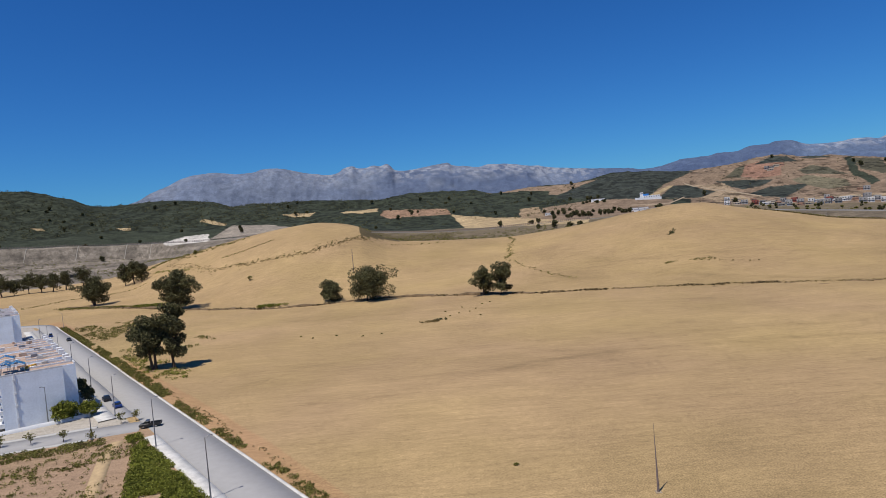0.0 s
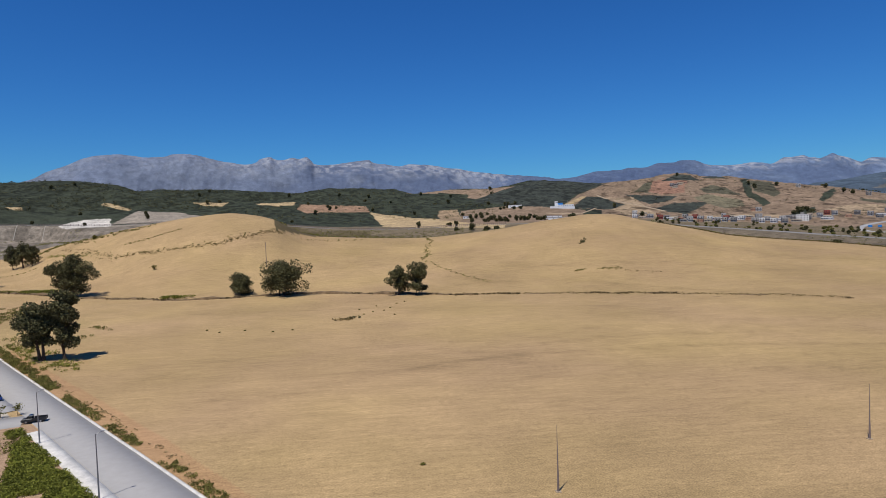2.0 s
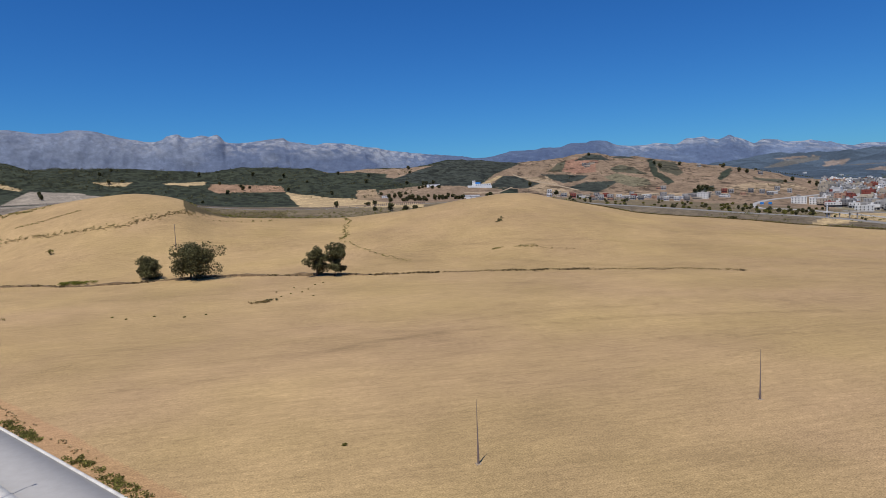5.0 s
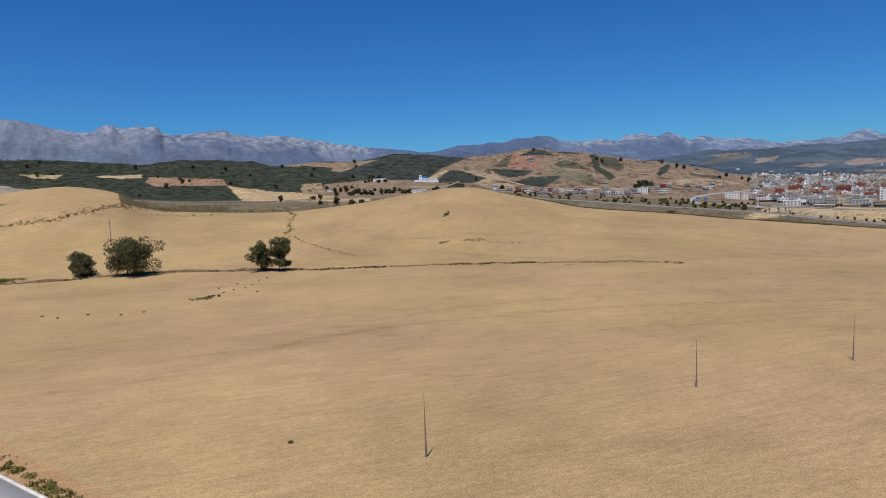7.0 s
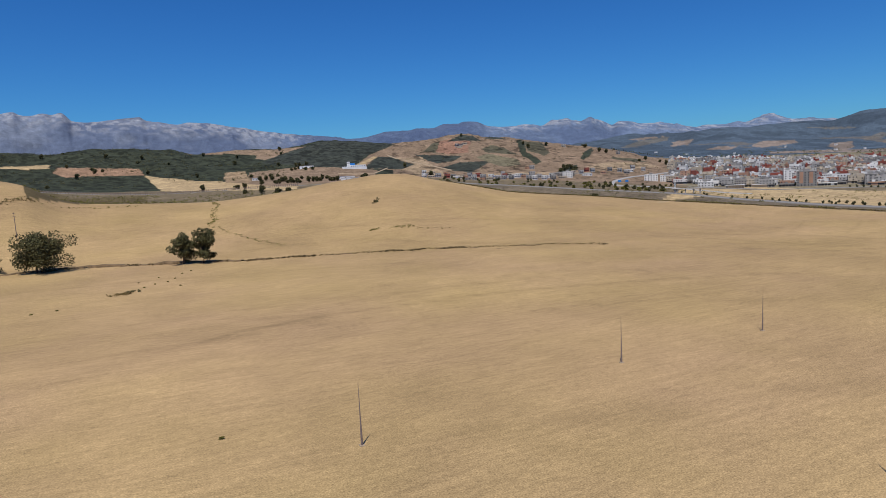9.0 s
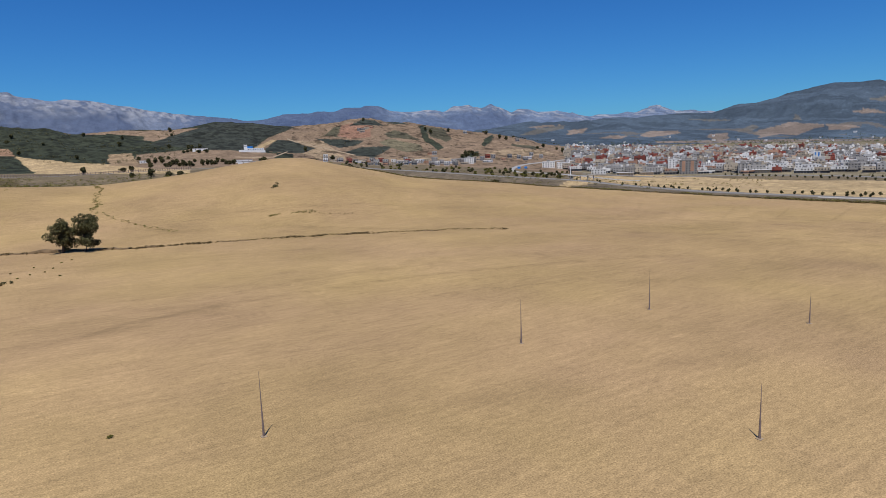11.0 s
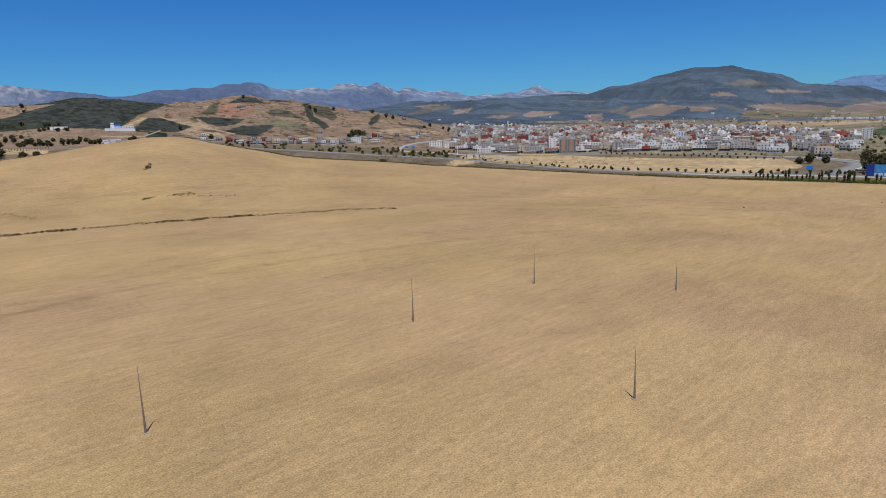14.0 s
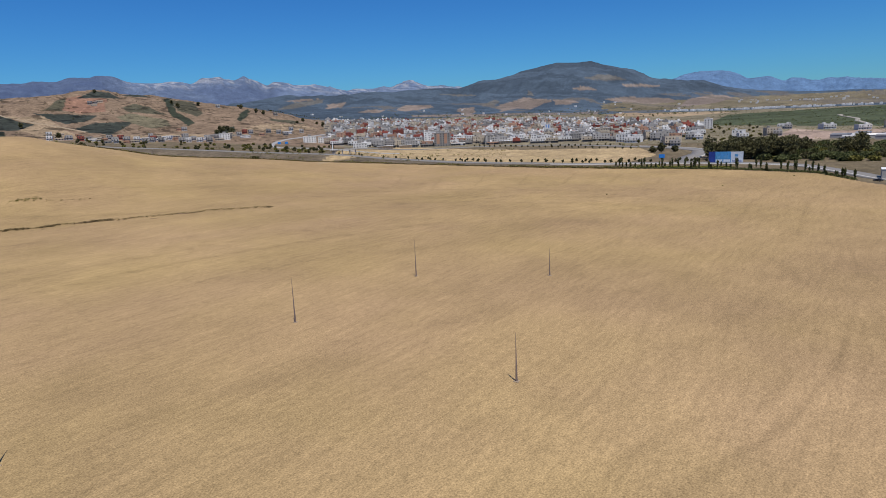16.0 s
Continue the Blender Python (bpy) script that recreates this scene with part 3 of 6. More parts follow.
    streak = fbm(x * 0.5 + y * 0.9, (x * 0.9 - y * 0.5) * 0.2, 40, 4, 99)
    col = np.where(plainish[..., None], col * (0.65 + 0.75 * streak)[..., None], col)
    coarse = np.clip((R - crest - 4) / 25, 0, 1) * np.where(R > 4000, 0.45, np.where((R > 2250) & (B > 36), 0.45, 1.0))
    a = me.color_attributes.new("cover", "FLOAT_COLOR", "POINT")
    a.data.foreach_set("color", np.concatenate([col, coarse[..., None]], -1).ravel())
    ob = new("ground", me)
    me.materials.append(land_material())
    return tagged(ob, "dry stubble fields rising to scrub hills and bare mountains", "ground", kind="structure")


ground = make_land()


# ---- building blocks ----
def part(name, bm, mat, parent=None, label=""):
    """One bmesh as one mesh object, under a thing or a part."""
    me = bpy.data.meshes.new(name)
    bm.to_mesh(me)
    bm.free()
    return shared(name, me, mat, parent, label)


def shared(name, me, mat, parent=None, label="", at=None):
    if mat and not me.materials:
        me.materials.append(mat)
    ob = new(name, me)
    if parent:
        ob.parent = parent
    if at is not None:
        ob.matrix_basis = at
    return tagged(ob, label)


def thing(name, label, category, m=None, group="", kind=""):
    ob = tagged(new(name), label, category, group, kind)
    if m is not None:
        ob.matrix_basis = m
    return ob


def box(bm, x0, x1, y0, y1, z0, z1, taper=0.0):
    c, d = ((x0 + x1) / 2, (y0 + y1) / 2), 1 - taper
    v = [bm.verts.new((x, y, z0)) for x, y in ((x0, y0), (x1, y0), (x1, y1), (x0, y1))]
    w = [bm.verts.new((c[0] + (x - c[0]) * d, c[1] + (y - c[1]) * d, z1)) for x, y in ((x0, y0), (x1, y0), (x1, y1), (x0, y1))]
    bm.faces.new(v[::-1]), bm.faces.new(w)
    for i in range(4):
        j = (i + 1) % 4
        bm.faces.new((v[i], v[j], w[j], w[i]))
    return bm


def block(*args, bevel=0.0):
    bm = box(bmesh.new(), *args)
    if bevel:
        bmesh.ops.bevel(bm, geom=bm.edges[:], offset=bevel, segments=1, affect="EDGES")
    return bm


def tube(bm, points, radii, sides=7):
    rings = []
    for k, (p, r) in enumerate(zip(points, radii)):
        a, b = points[max(k - 1, 0)], points[min(k + 1, len(points) - 1)]
        q = (Vector(b) - Vector(a)).to_track_quat("Z", "Y")
        rings.append([bm.verts.new(Vector(p) + q @ Vector((r * math.cos(2 * math.pi * i / sides), r * math.sin(2 * math.pi * i / sides), 0))) for i in range(sides)])
    for lo, hi in zip(rings, rings[1:]):
        for i in range(sides):
            j = (i + 1) % sides
            bm.faces.new((lo[i], lo[j], hi[j], hi[i]))
    bm.faces.new(rings[0][::-1]), bm.faces.new(rings[-1])
    return bm


def from_arrays(name, verts, quads):
    me = bpy.data.meshes.new(name)
    me.vertices.add(len(verts)), me.loops.add(quads.size), me.polygons.add(len(quads))
    me.vertices.foreach_set("co", np.asarray(verts, float).ravel())
    me.loops.foreach_set("vertex_index", quads.ravel().astype(np.int32))
    me.polygons.foreach_set("loop_start", np.arange(0, quads.size, quads.shape[1]))
    me.update(calc_edges=True)
    return me


def leaf_cards(centres, radii, count, size, seed, flat=1.0):
    """Many small leaf sprays, thrown round the centres, each a folded quad of its own."""
    rng = np.random.default_rng(seed)
    centres, radii = np.asarray(centres, float), np.asarray(radii, float)
    w = radii**2
    k = rng.choice(len(radii), count, p=w / w.sum())
    way = rng.normal(size=(count, 3))
    way /= np.linalg.norm(way, axis=1, keepdims=True)
    p = centres[k] + way * (radii[k] * rng.uniform(0.35, 1.0, count) ** 0.6)[:, None] * np.array((1, 1, flat))
    u = rng.normal(size=(count, 3)) + way * 0.3
    u /= np.linalg.norm(u, axis=1, keepdims=True)
    v = np.cross(u, rng.normal(size=(count, 3)))
    v /= np.linalg.norm(v, axis=1, keepdims=True)
    s = (size * rng.uniform(0.55, 1.35, count))[:, None]
    verts = np.stack([p - u * s * 0.6, p + v * s * 0.38, p + u * s * 0.7, p - v * s * 0.38], 1).reshape(-1, 3)
    return verts, np.arange(count * 4).reshape(-1, 4)


def near_land(x, y):
    return land_height(x, y)


def spot(b, e, near=480):
    """Where the land, seen from the camera at the bearing b, first rises to e degrees past the range `near`; fits
    things to its view.
    """
    r = np.arange(near, 3900, 5.0)
    x, y = r * math.sin(radians(b)), r * math.cos(radians(b))
    rs, zs = contour_table(np.array([b]))
    z = curve(np.column_stack([rs[:, 0], zs[:, 0]]), r) + relief(x, y, r, np.full(len(r), b))
    up = np.degrees(np.arctan2(z - EYE, r))
    k = int(np.argmax(up >= e)) if (up >= e).any() else int(np.argmax(up))
    return float(x[k]), float(y[k])


# road frame: s metres along the street, n metres to its right
def street(s, n):
    return (-0.6 * s + 0.8 * n, 0.8 * s + 0.6 * n)


STREET_TURN = math.degrees(math.atan2(0.6, 0.8))  # turns local +y along the street

# paints
ASPHALT = material("asphalt", (0.36, 0.345, 0.325), 0.9, vary=0.06, scale=0.6, bump=0.3, bump_scale=6)
KERB = material("concrete_kerb", (0.52, 0.50, 0.46), 0.85, vary=0.15, scale=0.8)
DIRT = material("track_dirt", (0.40, 0.31, 0.21), 0.95, vary=0.3, scale=0.3)
PAVING = material("pale_paving", (0.66, 0.63, 0.57), 0.85, vary=0.22, scale=0.5)
PLASTER = material("white_plaster", (0.84, 0.89, 0.93), 0.85, vary=0.10, scale=0.25, bump=0.15, bump_scale=5)
WHITE = material("white_paint", (0.74, 0.74, 0.73), 0.8, vary=0.10, scale=0.3, spread=0.12)
ROOF_TILE = material("roof_screed", (0.50, 0.36, 0.27), 0.9, vary=0.3, scale=0.5)
BARK = material("bark", (0.10, 0.075, 0.055), 0.95, vary=0.35, scale=2.0, bump=0.6)
LEAF = material("dark_foliage", (0.118, 0.111, 0.046), 0.75, vary=0.3, scale=0.25, spread=0.5, island=True, specular=0.2)
LEAF_DRY = material("dry_foliage", (0.20, 0.15, 0.06), 0.85, vary=0.3, scale=0.3, spread=0.5, island=True, specular=0.1)
LEAF_STRAW = material("straw_foliage", (0.44, 0.33, 0.16), 0.9, vary=0.25, scale=0.3, spread=0.4, island=True, specular=0.1)
LEAF_GREEN = material("fresh_foliage", (0.20, 0.21, 0.028), 0.75, vary=0.35, scale=0.2, spread=0.45, island=True, specular=0.2)
LEAF_OLIVE = material("olive_foliage", (0.195, 0.18, 0.042), 0.8, vary=0.35, scale=0.2, spread=0.5, island=True, specular=0.2)
STEEL = material("galvanised_steel", (0.30, 0.30, 0.31), 0.5, 0.6, vary=0.15, scale=1.5)
POLE_PAINT = material("weathered_pole", (0.22, 0.17, 0.155), 0.8, vary=0.25, scale=1.0)
GLASS = material("dark_glass", (0.02, 0.025, 0.03), 0.08, vary=0.05, specular=0.6)
TYRE = material("tyre_rubber", (0.02, 0.02, 0.02), 0.9, vary=0.2)
RIM = material("wheel_rim", (0.45, 0.45, 0.46), 0.35, 0.8, vary=0.1)
LENS = material("lamp_lens", (0.75, 0.75, 0.72), 0.2, vary=0.05)
SHADE_GLASS = material("window_dark", (0.075, 0.075, 0.08), 0.25, vary=0.2, spread=0.4)
BLUE_CLOTH = material("blue_cloth", (0.12, 0.35, 0.62), 0.8, vary=0.25, scale=1.0)


# ---- streets ----
def strip(name, label, centre, half, lift, mat, kind="structure", category="road", side=0.6):
    """A strip of paving laid over the land along a line of (x, y), with edges that go down into it."""
    c = np.array(centre, float)
    d = np.gradient(c, axis=0)
    d /= np.linalg.norm(d, axis=1, keepdims=True)
    nrm = np.stack([d[:, 1], -d[:, 0]], 1)
    l, r = c - nrm * half, c + nrm * half
    z = np.maximum(np.maximum(land_heights(*l.T), land_heights(*r.T)), land_heights(*c.T)) + lift
    rows = [np.column_stack([l, z - side]), np.column_stack([l, z]), np.column_stack([c, z + 0.02]), np.column_stack([r, z]), np.column_stack([r, z - side])]
    verts, m = np.concatenate(rows), len(c)
    quads = np.array([(a * m + i, a * m + i + 1, (a + 1) * m + i + 1, (a + 1) * m + i) for a in range(4) for i in range(m - 1)])[:, ::-1]
    return tagged(shared(name, from_arrays(name, verts, quads), mat), label, category, kind=kind)


def line(n, s0, s1, step=4.0):
    return [street(s, n) for s in np.arange(s0, s1 + 0.1, step)]


bend = [street(440 + 45 * math.sin(a), 33.4 - 45 + 45 * math.cos(a)) for a in np.linspace(0.08, 1.5, 12)]
strip("road", "pale grey asphalt street beside the stubble field", line(33.4, -80, 440) + bend, 4.3, 0.10, ASPHALT)
strip("parking_lane", "pale asphalt parking lane along the flats", line(27.3, 170, 430), 2.0, 0.11, ASPHALT)
strip("kerb_field", "concrete kerb between street and weeds", line(37.95, -80, 436), 0.26, 0.24, PAVING, category="kerb")
strip("pavement", "bright concrete pavement with a kerb along the street", line(27.9, -80, 148), 1.25, 0.24, PAVING, category="pavement")
strip("pavement_flats", "pale pavement in front of the flats", line(23.3, 172, 430), 2.0, 0.24, PAVING, category="pavement")
CROSS = Vector((-0.95, -0.31)).normalized()
cross_pts = [(-73 + CROSS.x * k, 144.5 + CROSS.y * k) for k in range(0, 130, 5)]
strip("side_road", "asphalt side street meeting the street at a corner", cross_pts, 4.3, 0.09, ASPHALT)
for off, nm in ((-5.2, "kerb_flats"), (5.2, "kerb_waste")):
    strip(nm, "low concrete kerb of the side street", [(x - CROSS.y * off, y + CROSS.x * off) for x, y in cross_pts[2:]], 0.5, 0.22, KERB, category="kerb")
b_arc = np.arange(-48, 100, 0.5)
r_arc = curve(ROAD_RANGE, b_arc)
highway_line = np.column_stack([r_arc * np.sin(np.radians(b_arc)), r_arc * np.cos(np.radians(b_arc))])
OLD_ASPHALT = material("old_asphalt", (0.24, 0.225, 0.205), 0.9, vary=0.15, scale=0.2)
strip("highway", "grey main road along the foot of the hills", highway_line, 6.0, 0.35, OLD_ASPHALT)
strip("highway_kerb", "pale kerb along the main road", highway_line[226:] * (1 - 7.0 / r_arc[226:, None]), 0.7, 0.5, KERB, category="kerb")
strip("avenue", "pale avenue curving from the main road to the town", [(490, 120), (531, 129), (580, 131), (625, 140), (650, 158), (671, 183), (696, 226), (715, 262), (735, 310), (742, 370), (732, 440), (690, 520), (640, 600)], 6.5, 0.35, OLD_ASPHALT)


strip("loop_road", "pale looping slip road with a kerb below the town", [spot(b, e, 760) for b, e in ((45.3, -1.02), (44.35, -1.12), (43.3, -1.2), (42.38, -1.26), (41.7, -1.36), (41.1, -1.48), (40.7, -1.66), (40.7, -1.84), (41.2, -1.98), (42.3, -2.05), (43.4, -2.12), (45.6, -2.34), (47.7, -2.62), (49.8, -2.95), (51.7, -3.2))], 3.6, 0.5, ASPHALT, category="road", side=2.0)
strip("hill_track", "pale dirt track down the brown hillside", [(529, 1374), (531, 1335), (540, 1262), (545, 1166), (550, 1090)], 1.9, 0.8, DIRT, category="track", side=3.0)
strip("hill_track", "pale dirt track below the villa", [(352, 1180), (385, 1150), (410, 1145), (440, 1185), (465, 1215)], 1.6, 0.8, DIRT, category="track", side=3.0)


# ---- trees ----
def tree(name, label, x, y, height, width, seed, base=0.22, leaves=2600, size=0.55, trunks=1, tall=1.0, lean=(0, 0), mat=LEAF, group="", category="tree"):
    rng = random.Random(seed)
    root = thing(name, label, category, pose(x, y, near_land(x, y) - 0.1), group)
    bm, centres, radii = bmesh.new(), [], []
    for q in range(trunks):
        off = Vector((rng.uniform(-1, 1), rng.uniform(-1, 1), 0)) * (0.0 if trunks == 1 else width * 0.10)
        top = Vector((off.x * 2.5 + lean[0], off.y * 2.5 + lean[1], height * rng.uniform(0.70, 0.8)))
        pts = [off + (top - off) * f + Vector((rng.uniform(-1, 1), rng.uniform(-1, 1), 0)) * 0.03 * height * (f > 0) for f in (0, 0.25, 0.5, 0.75, 1)]
        r0 = height * 0.024
        tube(bm, pts, [r0 * g for g in (1.25, 0.9, 0.7, 0.45, 0.2)])
        for k in range(9 if trunks == 1 else 6):
            f = base + (0.95 - base) * (k + rng.random()) / (9 if trunks == 1 else 6)
            turn = k * 2.4 + rng.uniform(-0.5, 0.5)
            g = (f - base) / (1 - base)
            reach = width * 0.5 * (0.62 + 0.38 * math.sin(math.pi * min(g * 1.05, 1))) * rng.uniform(0.55, 0.95) * tall
            a = off + (top - off) * min(f * 0.85 + 0.05, 1)
            tip = a + Vector((math.cos(turn) * reach, math.sin(turn) * reach, height * rng.uniform(0.02, 0.18)))
            tube(bm, [a, (a + tip) / 2 + Vector((0, 0, height * 0.02)), tip], [r0 * 0.4, r0 * 0.25, r0 * 0.08], 5)
            for w in range(4):
                h = Vector((rng.uniform(-1, 1), rng.uniform(-1, 1), rng.uniform(-0.5, 0.6))) * width * 0.10
                centres.append(a.lerp(tip, rng.uniform(0.2, 1.05)) + h)
                radii.append(width * rng.choice((0.07, 0.10, 0.13, 0.17)))
        for f in (0.55, 0.68, 0.8, 0.9, 1.0, 1.08):
            centres.append(off + (top - off) * f + Vector((rng.uniform(-1, 1), rng.uniform(-1, 1), 0)) * width * 0.13)
            radii.append(width * rng.uniform(0.09, 0.16))
    if leaves >= 300:
        for k in range(22):
            v = Vector((rng.gauss(0, 1), rng.gauss(0, 1), rng.gauss(0, 1))).normalized() * rng.uniform(0.35, 1.0)
            centres.append(Vector((v.x * width * 0.34 + lean[0] * 0.6, v.y * width * 0.34 + lean[1] * 0.6, height * (base + (1 - base) * (0.52 + 0.36 * v.z)))))
            radii.append(width * rng.uniform(0.11, 0.17))
    centres = [(c.x, c.y, min(c.z, height - r * 0.8)) for c, r in zip(centres, radii)]
    part("trunk", bm, BARK, root)
    shared("crown", from_arrays("crown", *leaf_cards(centres, radii, int(leaves * 1.9), size * 1.15, seed, 0.85)), mat, root)
    return root


GUM = "tall dark-green gum tree on the edge of the stubble field"
tree("gum_tree", "broad leaning gum tree with a ragged crown beside the street", -101.0, 212, 19.5, 14.5, 11, 0.2, 5200, 0.5, 2, lean=(-2, 0))
tree("gum_tree", "tall slender gum tree with a high crown beside the street", -93.2, 210.5, 25, 14.5, 12, 0.22, 5200, 0.5, 1)
tree("gum_tree", "very tall dense gum tree by the ditch", -178, 415, 29, 27, 13, 0.05, 8000, 0.75, 2)
tree("gum_tree", "dense round dark tree on the ditch bank", -70, 379, 14.5, 18, 14, 0.05, 3800, 0.6, 1)
tree("gum_tree", "large round dark tree on the ditch bank", -46.5, 368, 21, 30, 15, 0.12, 7000, 0.65, 2)
tree("gum_tree", "upright gum tree, one of a pair by the ditch", 19, 341, 18.5, 14, 16, 0.1, 3600, 0.55, 1)
tree("gum_tree", "upright dense gum tree, one of a pair by the ditch", 28, 337, 19.5, 14.5, 17, 0.06, 4000, 0.55, 1)
tree("gum_tree", "big spreading dark tree on the far field bank", -277, 500, 25, 27, 18, 0.12, 5200, 0.8, 2)
for k, (x, y, h, w) in enumerate(((-336, 664, 25, 20), (-322, 655, 27, 20), (-307, 640, 22, 18))):
    tree("gum_tree", GUM, x, y, h, w, 30 + k, 0.2, 1700, 0.9, group="grove on the field")
for k, (x, y, h, w) in enumerate(((-480, 728, 27, 22), (-466, 729, 25, 20), (-452, 728, 26, 21), (-443, 738, 26, 22), (-434, 760, 28, 26), (-496, 706, 27, 25), (-489, 716, 20, 18))):
    tree("gum_tree", "dark gum tree in a row across the far field", x, y, h, w, 40 + k, 0.2, 1500, 0.9, group="row of trees on the far field")

# small street trees along the side street
for k, (x, y) in enumerate(((-100, 136.5), (-93.5, 136.8), (-86.5, 137), (-79, 134.5), (-79.5, 148.0), (-76.5, 149.3), (-107, 135))):
    tree("street_tree", "thin young street tree with sparse leaves by the kerb", x, y, 3.4, 2.8, 60 + k, 0.45, 90, 0.24, group="young street trees", mat=LEAF_OLIVE)
tree("fig_tree", "low broad bright-green tree against the white flats", -97.0, 155.6, 5.2, 8, 71, 0.15, 1800, 0.42, 3, mat=LEAF_GREEN)
tree("fig_tree", "low bright-green tree beside the parked cars", -92.0, 157.2, 4.2, 5, 72, 0.15, 1100, 0.42, 2, mat=LEAF_GREEN)
for k, (s, n) in enumerate(((196, 22.8), (203, 22.6), (212, 22.9))):
    x, y = street(s, n)
    tree("street_tree", "dark bushy street tree beside the flats", x, y, 5.5, 4.4, 74 + k, 0.3, 500, 0.35, group="street trees by the flats")


def scrub(name, label, places, heights, radii, per, size, seed, mat, flat=0.6):
    """Low growth that nobody could count: tufts at (x, y) places, joined."""
    p = np.asarray(places, float)
    z = land_heights(p[:, 0], p[:, 1])
    r = np.asarray(radii, float) * np.ones(len(p))
    h = np.asarray(heights, float) * np.ones(len(p))
    verts, quads = leaf_cards(np.column_stack([p, z + h * 0.35]), r, len(p) * per, size, seed, flat)
    return tagged(shared(name, from_arrays(name, verts, quads), mat), label, "scrub", kind="stuff")


rng = np.random.default_rng(5)


def along_street(count, s0, s1, n0, n1, seed, patchy=0.45, size=14):
    g = np.random.default_rng(seed)
    s, n = g.uniform(s0, s1, count), g.uniform(n0, n1, count)
    keep = fbm(s, n * 2, size, 3, seed) > patchy
    return np.column_stack([-0.6 * s + 0.8 * n, 0.8 * s + 0.6 * n])[keep]


p = along_street(1100, 185, 425, 38.5, 41.8, 3, 0.30)
scrub("roadside_weeds", "green weeds in a strip between kerb and field", p, 0.8, 0.75, 26, 0.30, 3, LEAF_OLIVE)
p = along_street(520, 85, 200, 38.5, 40.6, 4, 0.42, 6)
scrub("roadside_weeds", "dry olive weeds in a broken strip beside the kerb", p, 0.6, 0.6, 26, 0.26, 4, LEAF_OLIVE)
p = along_street(420, 100, 300, 40.6, 42.6, 21, 0.56, 7)
scrub("roadside_weeds", "straw-dry weeds along the field's edge beside the street", p, 0.5, 0.22, 14, 0.18, 21, LEAF_STRAW)
p = along_street(1000, 258, 410, 43, 80, 6, 0.50, 20)
scrub("roadside_weeds", "low green thicket on waste ground near the field", p, 0.9, 1.1, 26, 0.4, 6, LEAF_OLIVE)
p = along_street(130, 205, 262, 43, 54, 7, 0.5, 12)
scrub("roadside_weeds", "low green bushes at the foot of the gum trees", p, 0.8, 1.0, 30, 0.35, 7, LEAF_GREEN)
p = along_street(2600, 88, 152, 14.5, 26.3, 8, 0.36, 12)
p = p[(p[:, 0] * 0.8 + p[:, 1] * 0.6) > 26.2 - 11.5 * np.clip((152 - (-0.6 * p[:, 0] + 0.8 * p[:, 1])) / 45, 0.2, 1)]
scrub("ground_cover", "dense bright-green creeping shrubs beside the pavement", p, 0.8, 0.85, 44, 0.27, 8, LEAF_GREEN)
p = np.concatenate([along_street(1300, 88, 146, -22, 15, 9, 0.54, 10), along_street(500, 138, 149, -30, 25, 19, 0.38, 8)])
scrub("waste_weeds", "dry and green weeds on bare red earth", p, 0.5, 0.6, 18, 0.26, 9, LEAF_OLIVE)
p = along_street(700, 92, 146, -20, 18, 10, 0.48, 6)
scrub("waste_weeds", "straw-coloured dry weeds on bare red earth", p, 0.3, 0.4, 12, 0.2, 10, LEAF_DRY)


g0 = np.random.default_rng(12)
k, off = g0.uniform(6, 125, 1500), g0.uniform(6.2, 13, 1500)
p = np.column_stack([-73 + CROSS.x * k - CROSS.y * off, 144.5 + CROSS.y * k + CROSS.x * off])
p = p[fbm(p[:, 0], p[:, 1], 9, 3, 13) > 0.46]
scrub("waste_weeds", "green and dry weeds in a band beside the side street", p, 0.6, 0.7, 20, 0.28, 12, LEAF_OLIVE)
p = along_street(900, 92, 165, -40, 14, 14, 0.50, 8)
p = p[(-0.6 * p[:, 0] + 0.8 * p[:, 1]) < 152 + 0.338 * (28.3 - (0.8 * p[:, 0] + 0.6 * p[:, 1]))]
scrub("waste_weeds", "scattered olive weeds on the waste ground", p, 0.4, 0.55, 16, 0.22, 15, LEAF_OLIVE)


strip("path", "pale trodden earth path across the waste ground", [(-73, 134), (-71.5, 128), (-69.5, 122), (-67.5, 117), (-63, 106), (-60, 98), (-58, 88)], 1.3, 0.05, material("trodden_earth", (0.52, 0.37, 0.20), 0.95, vary=0.2, scale=0.8), category="path", side=0.3)


# ---- field poles and street lamps ----
def field_pole(x, y, height, label):
    root = thing("field_pole", label, "pole", pose(x, y, near_land(x, y) - 0.3), "poles in the field")
    part("shaft", tube(bmesh.new(), [(0, 0, 0), (0, 0, height * 0.5), (0, 0, height + 0.3)], [0.19, 0.09, 0.02], 10), POLE_PAINT, root)
    part("foot_plate", block(-0.42, 0.42, -0.42, 0.42, 0.25, 0.42, bevel=0.03), DIRT, root, "small concrete footing")
    return root


for x, y, h in ((26.95, 87.66, 9.9), (85.2, 97.2, 9.6), (127.7, 97.8, 9.7), (142.4, 66.8, 7.2), (80.6, 43.5, 7.9)):
    field_pole(x, y, h, "slim tapered dark pole standing in dry stubble")


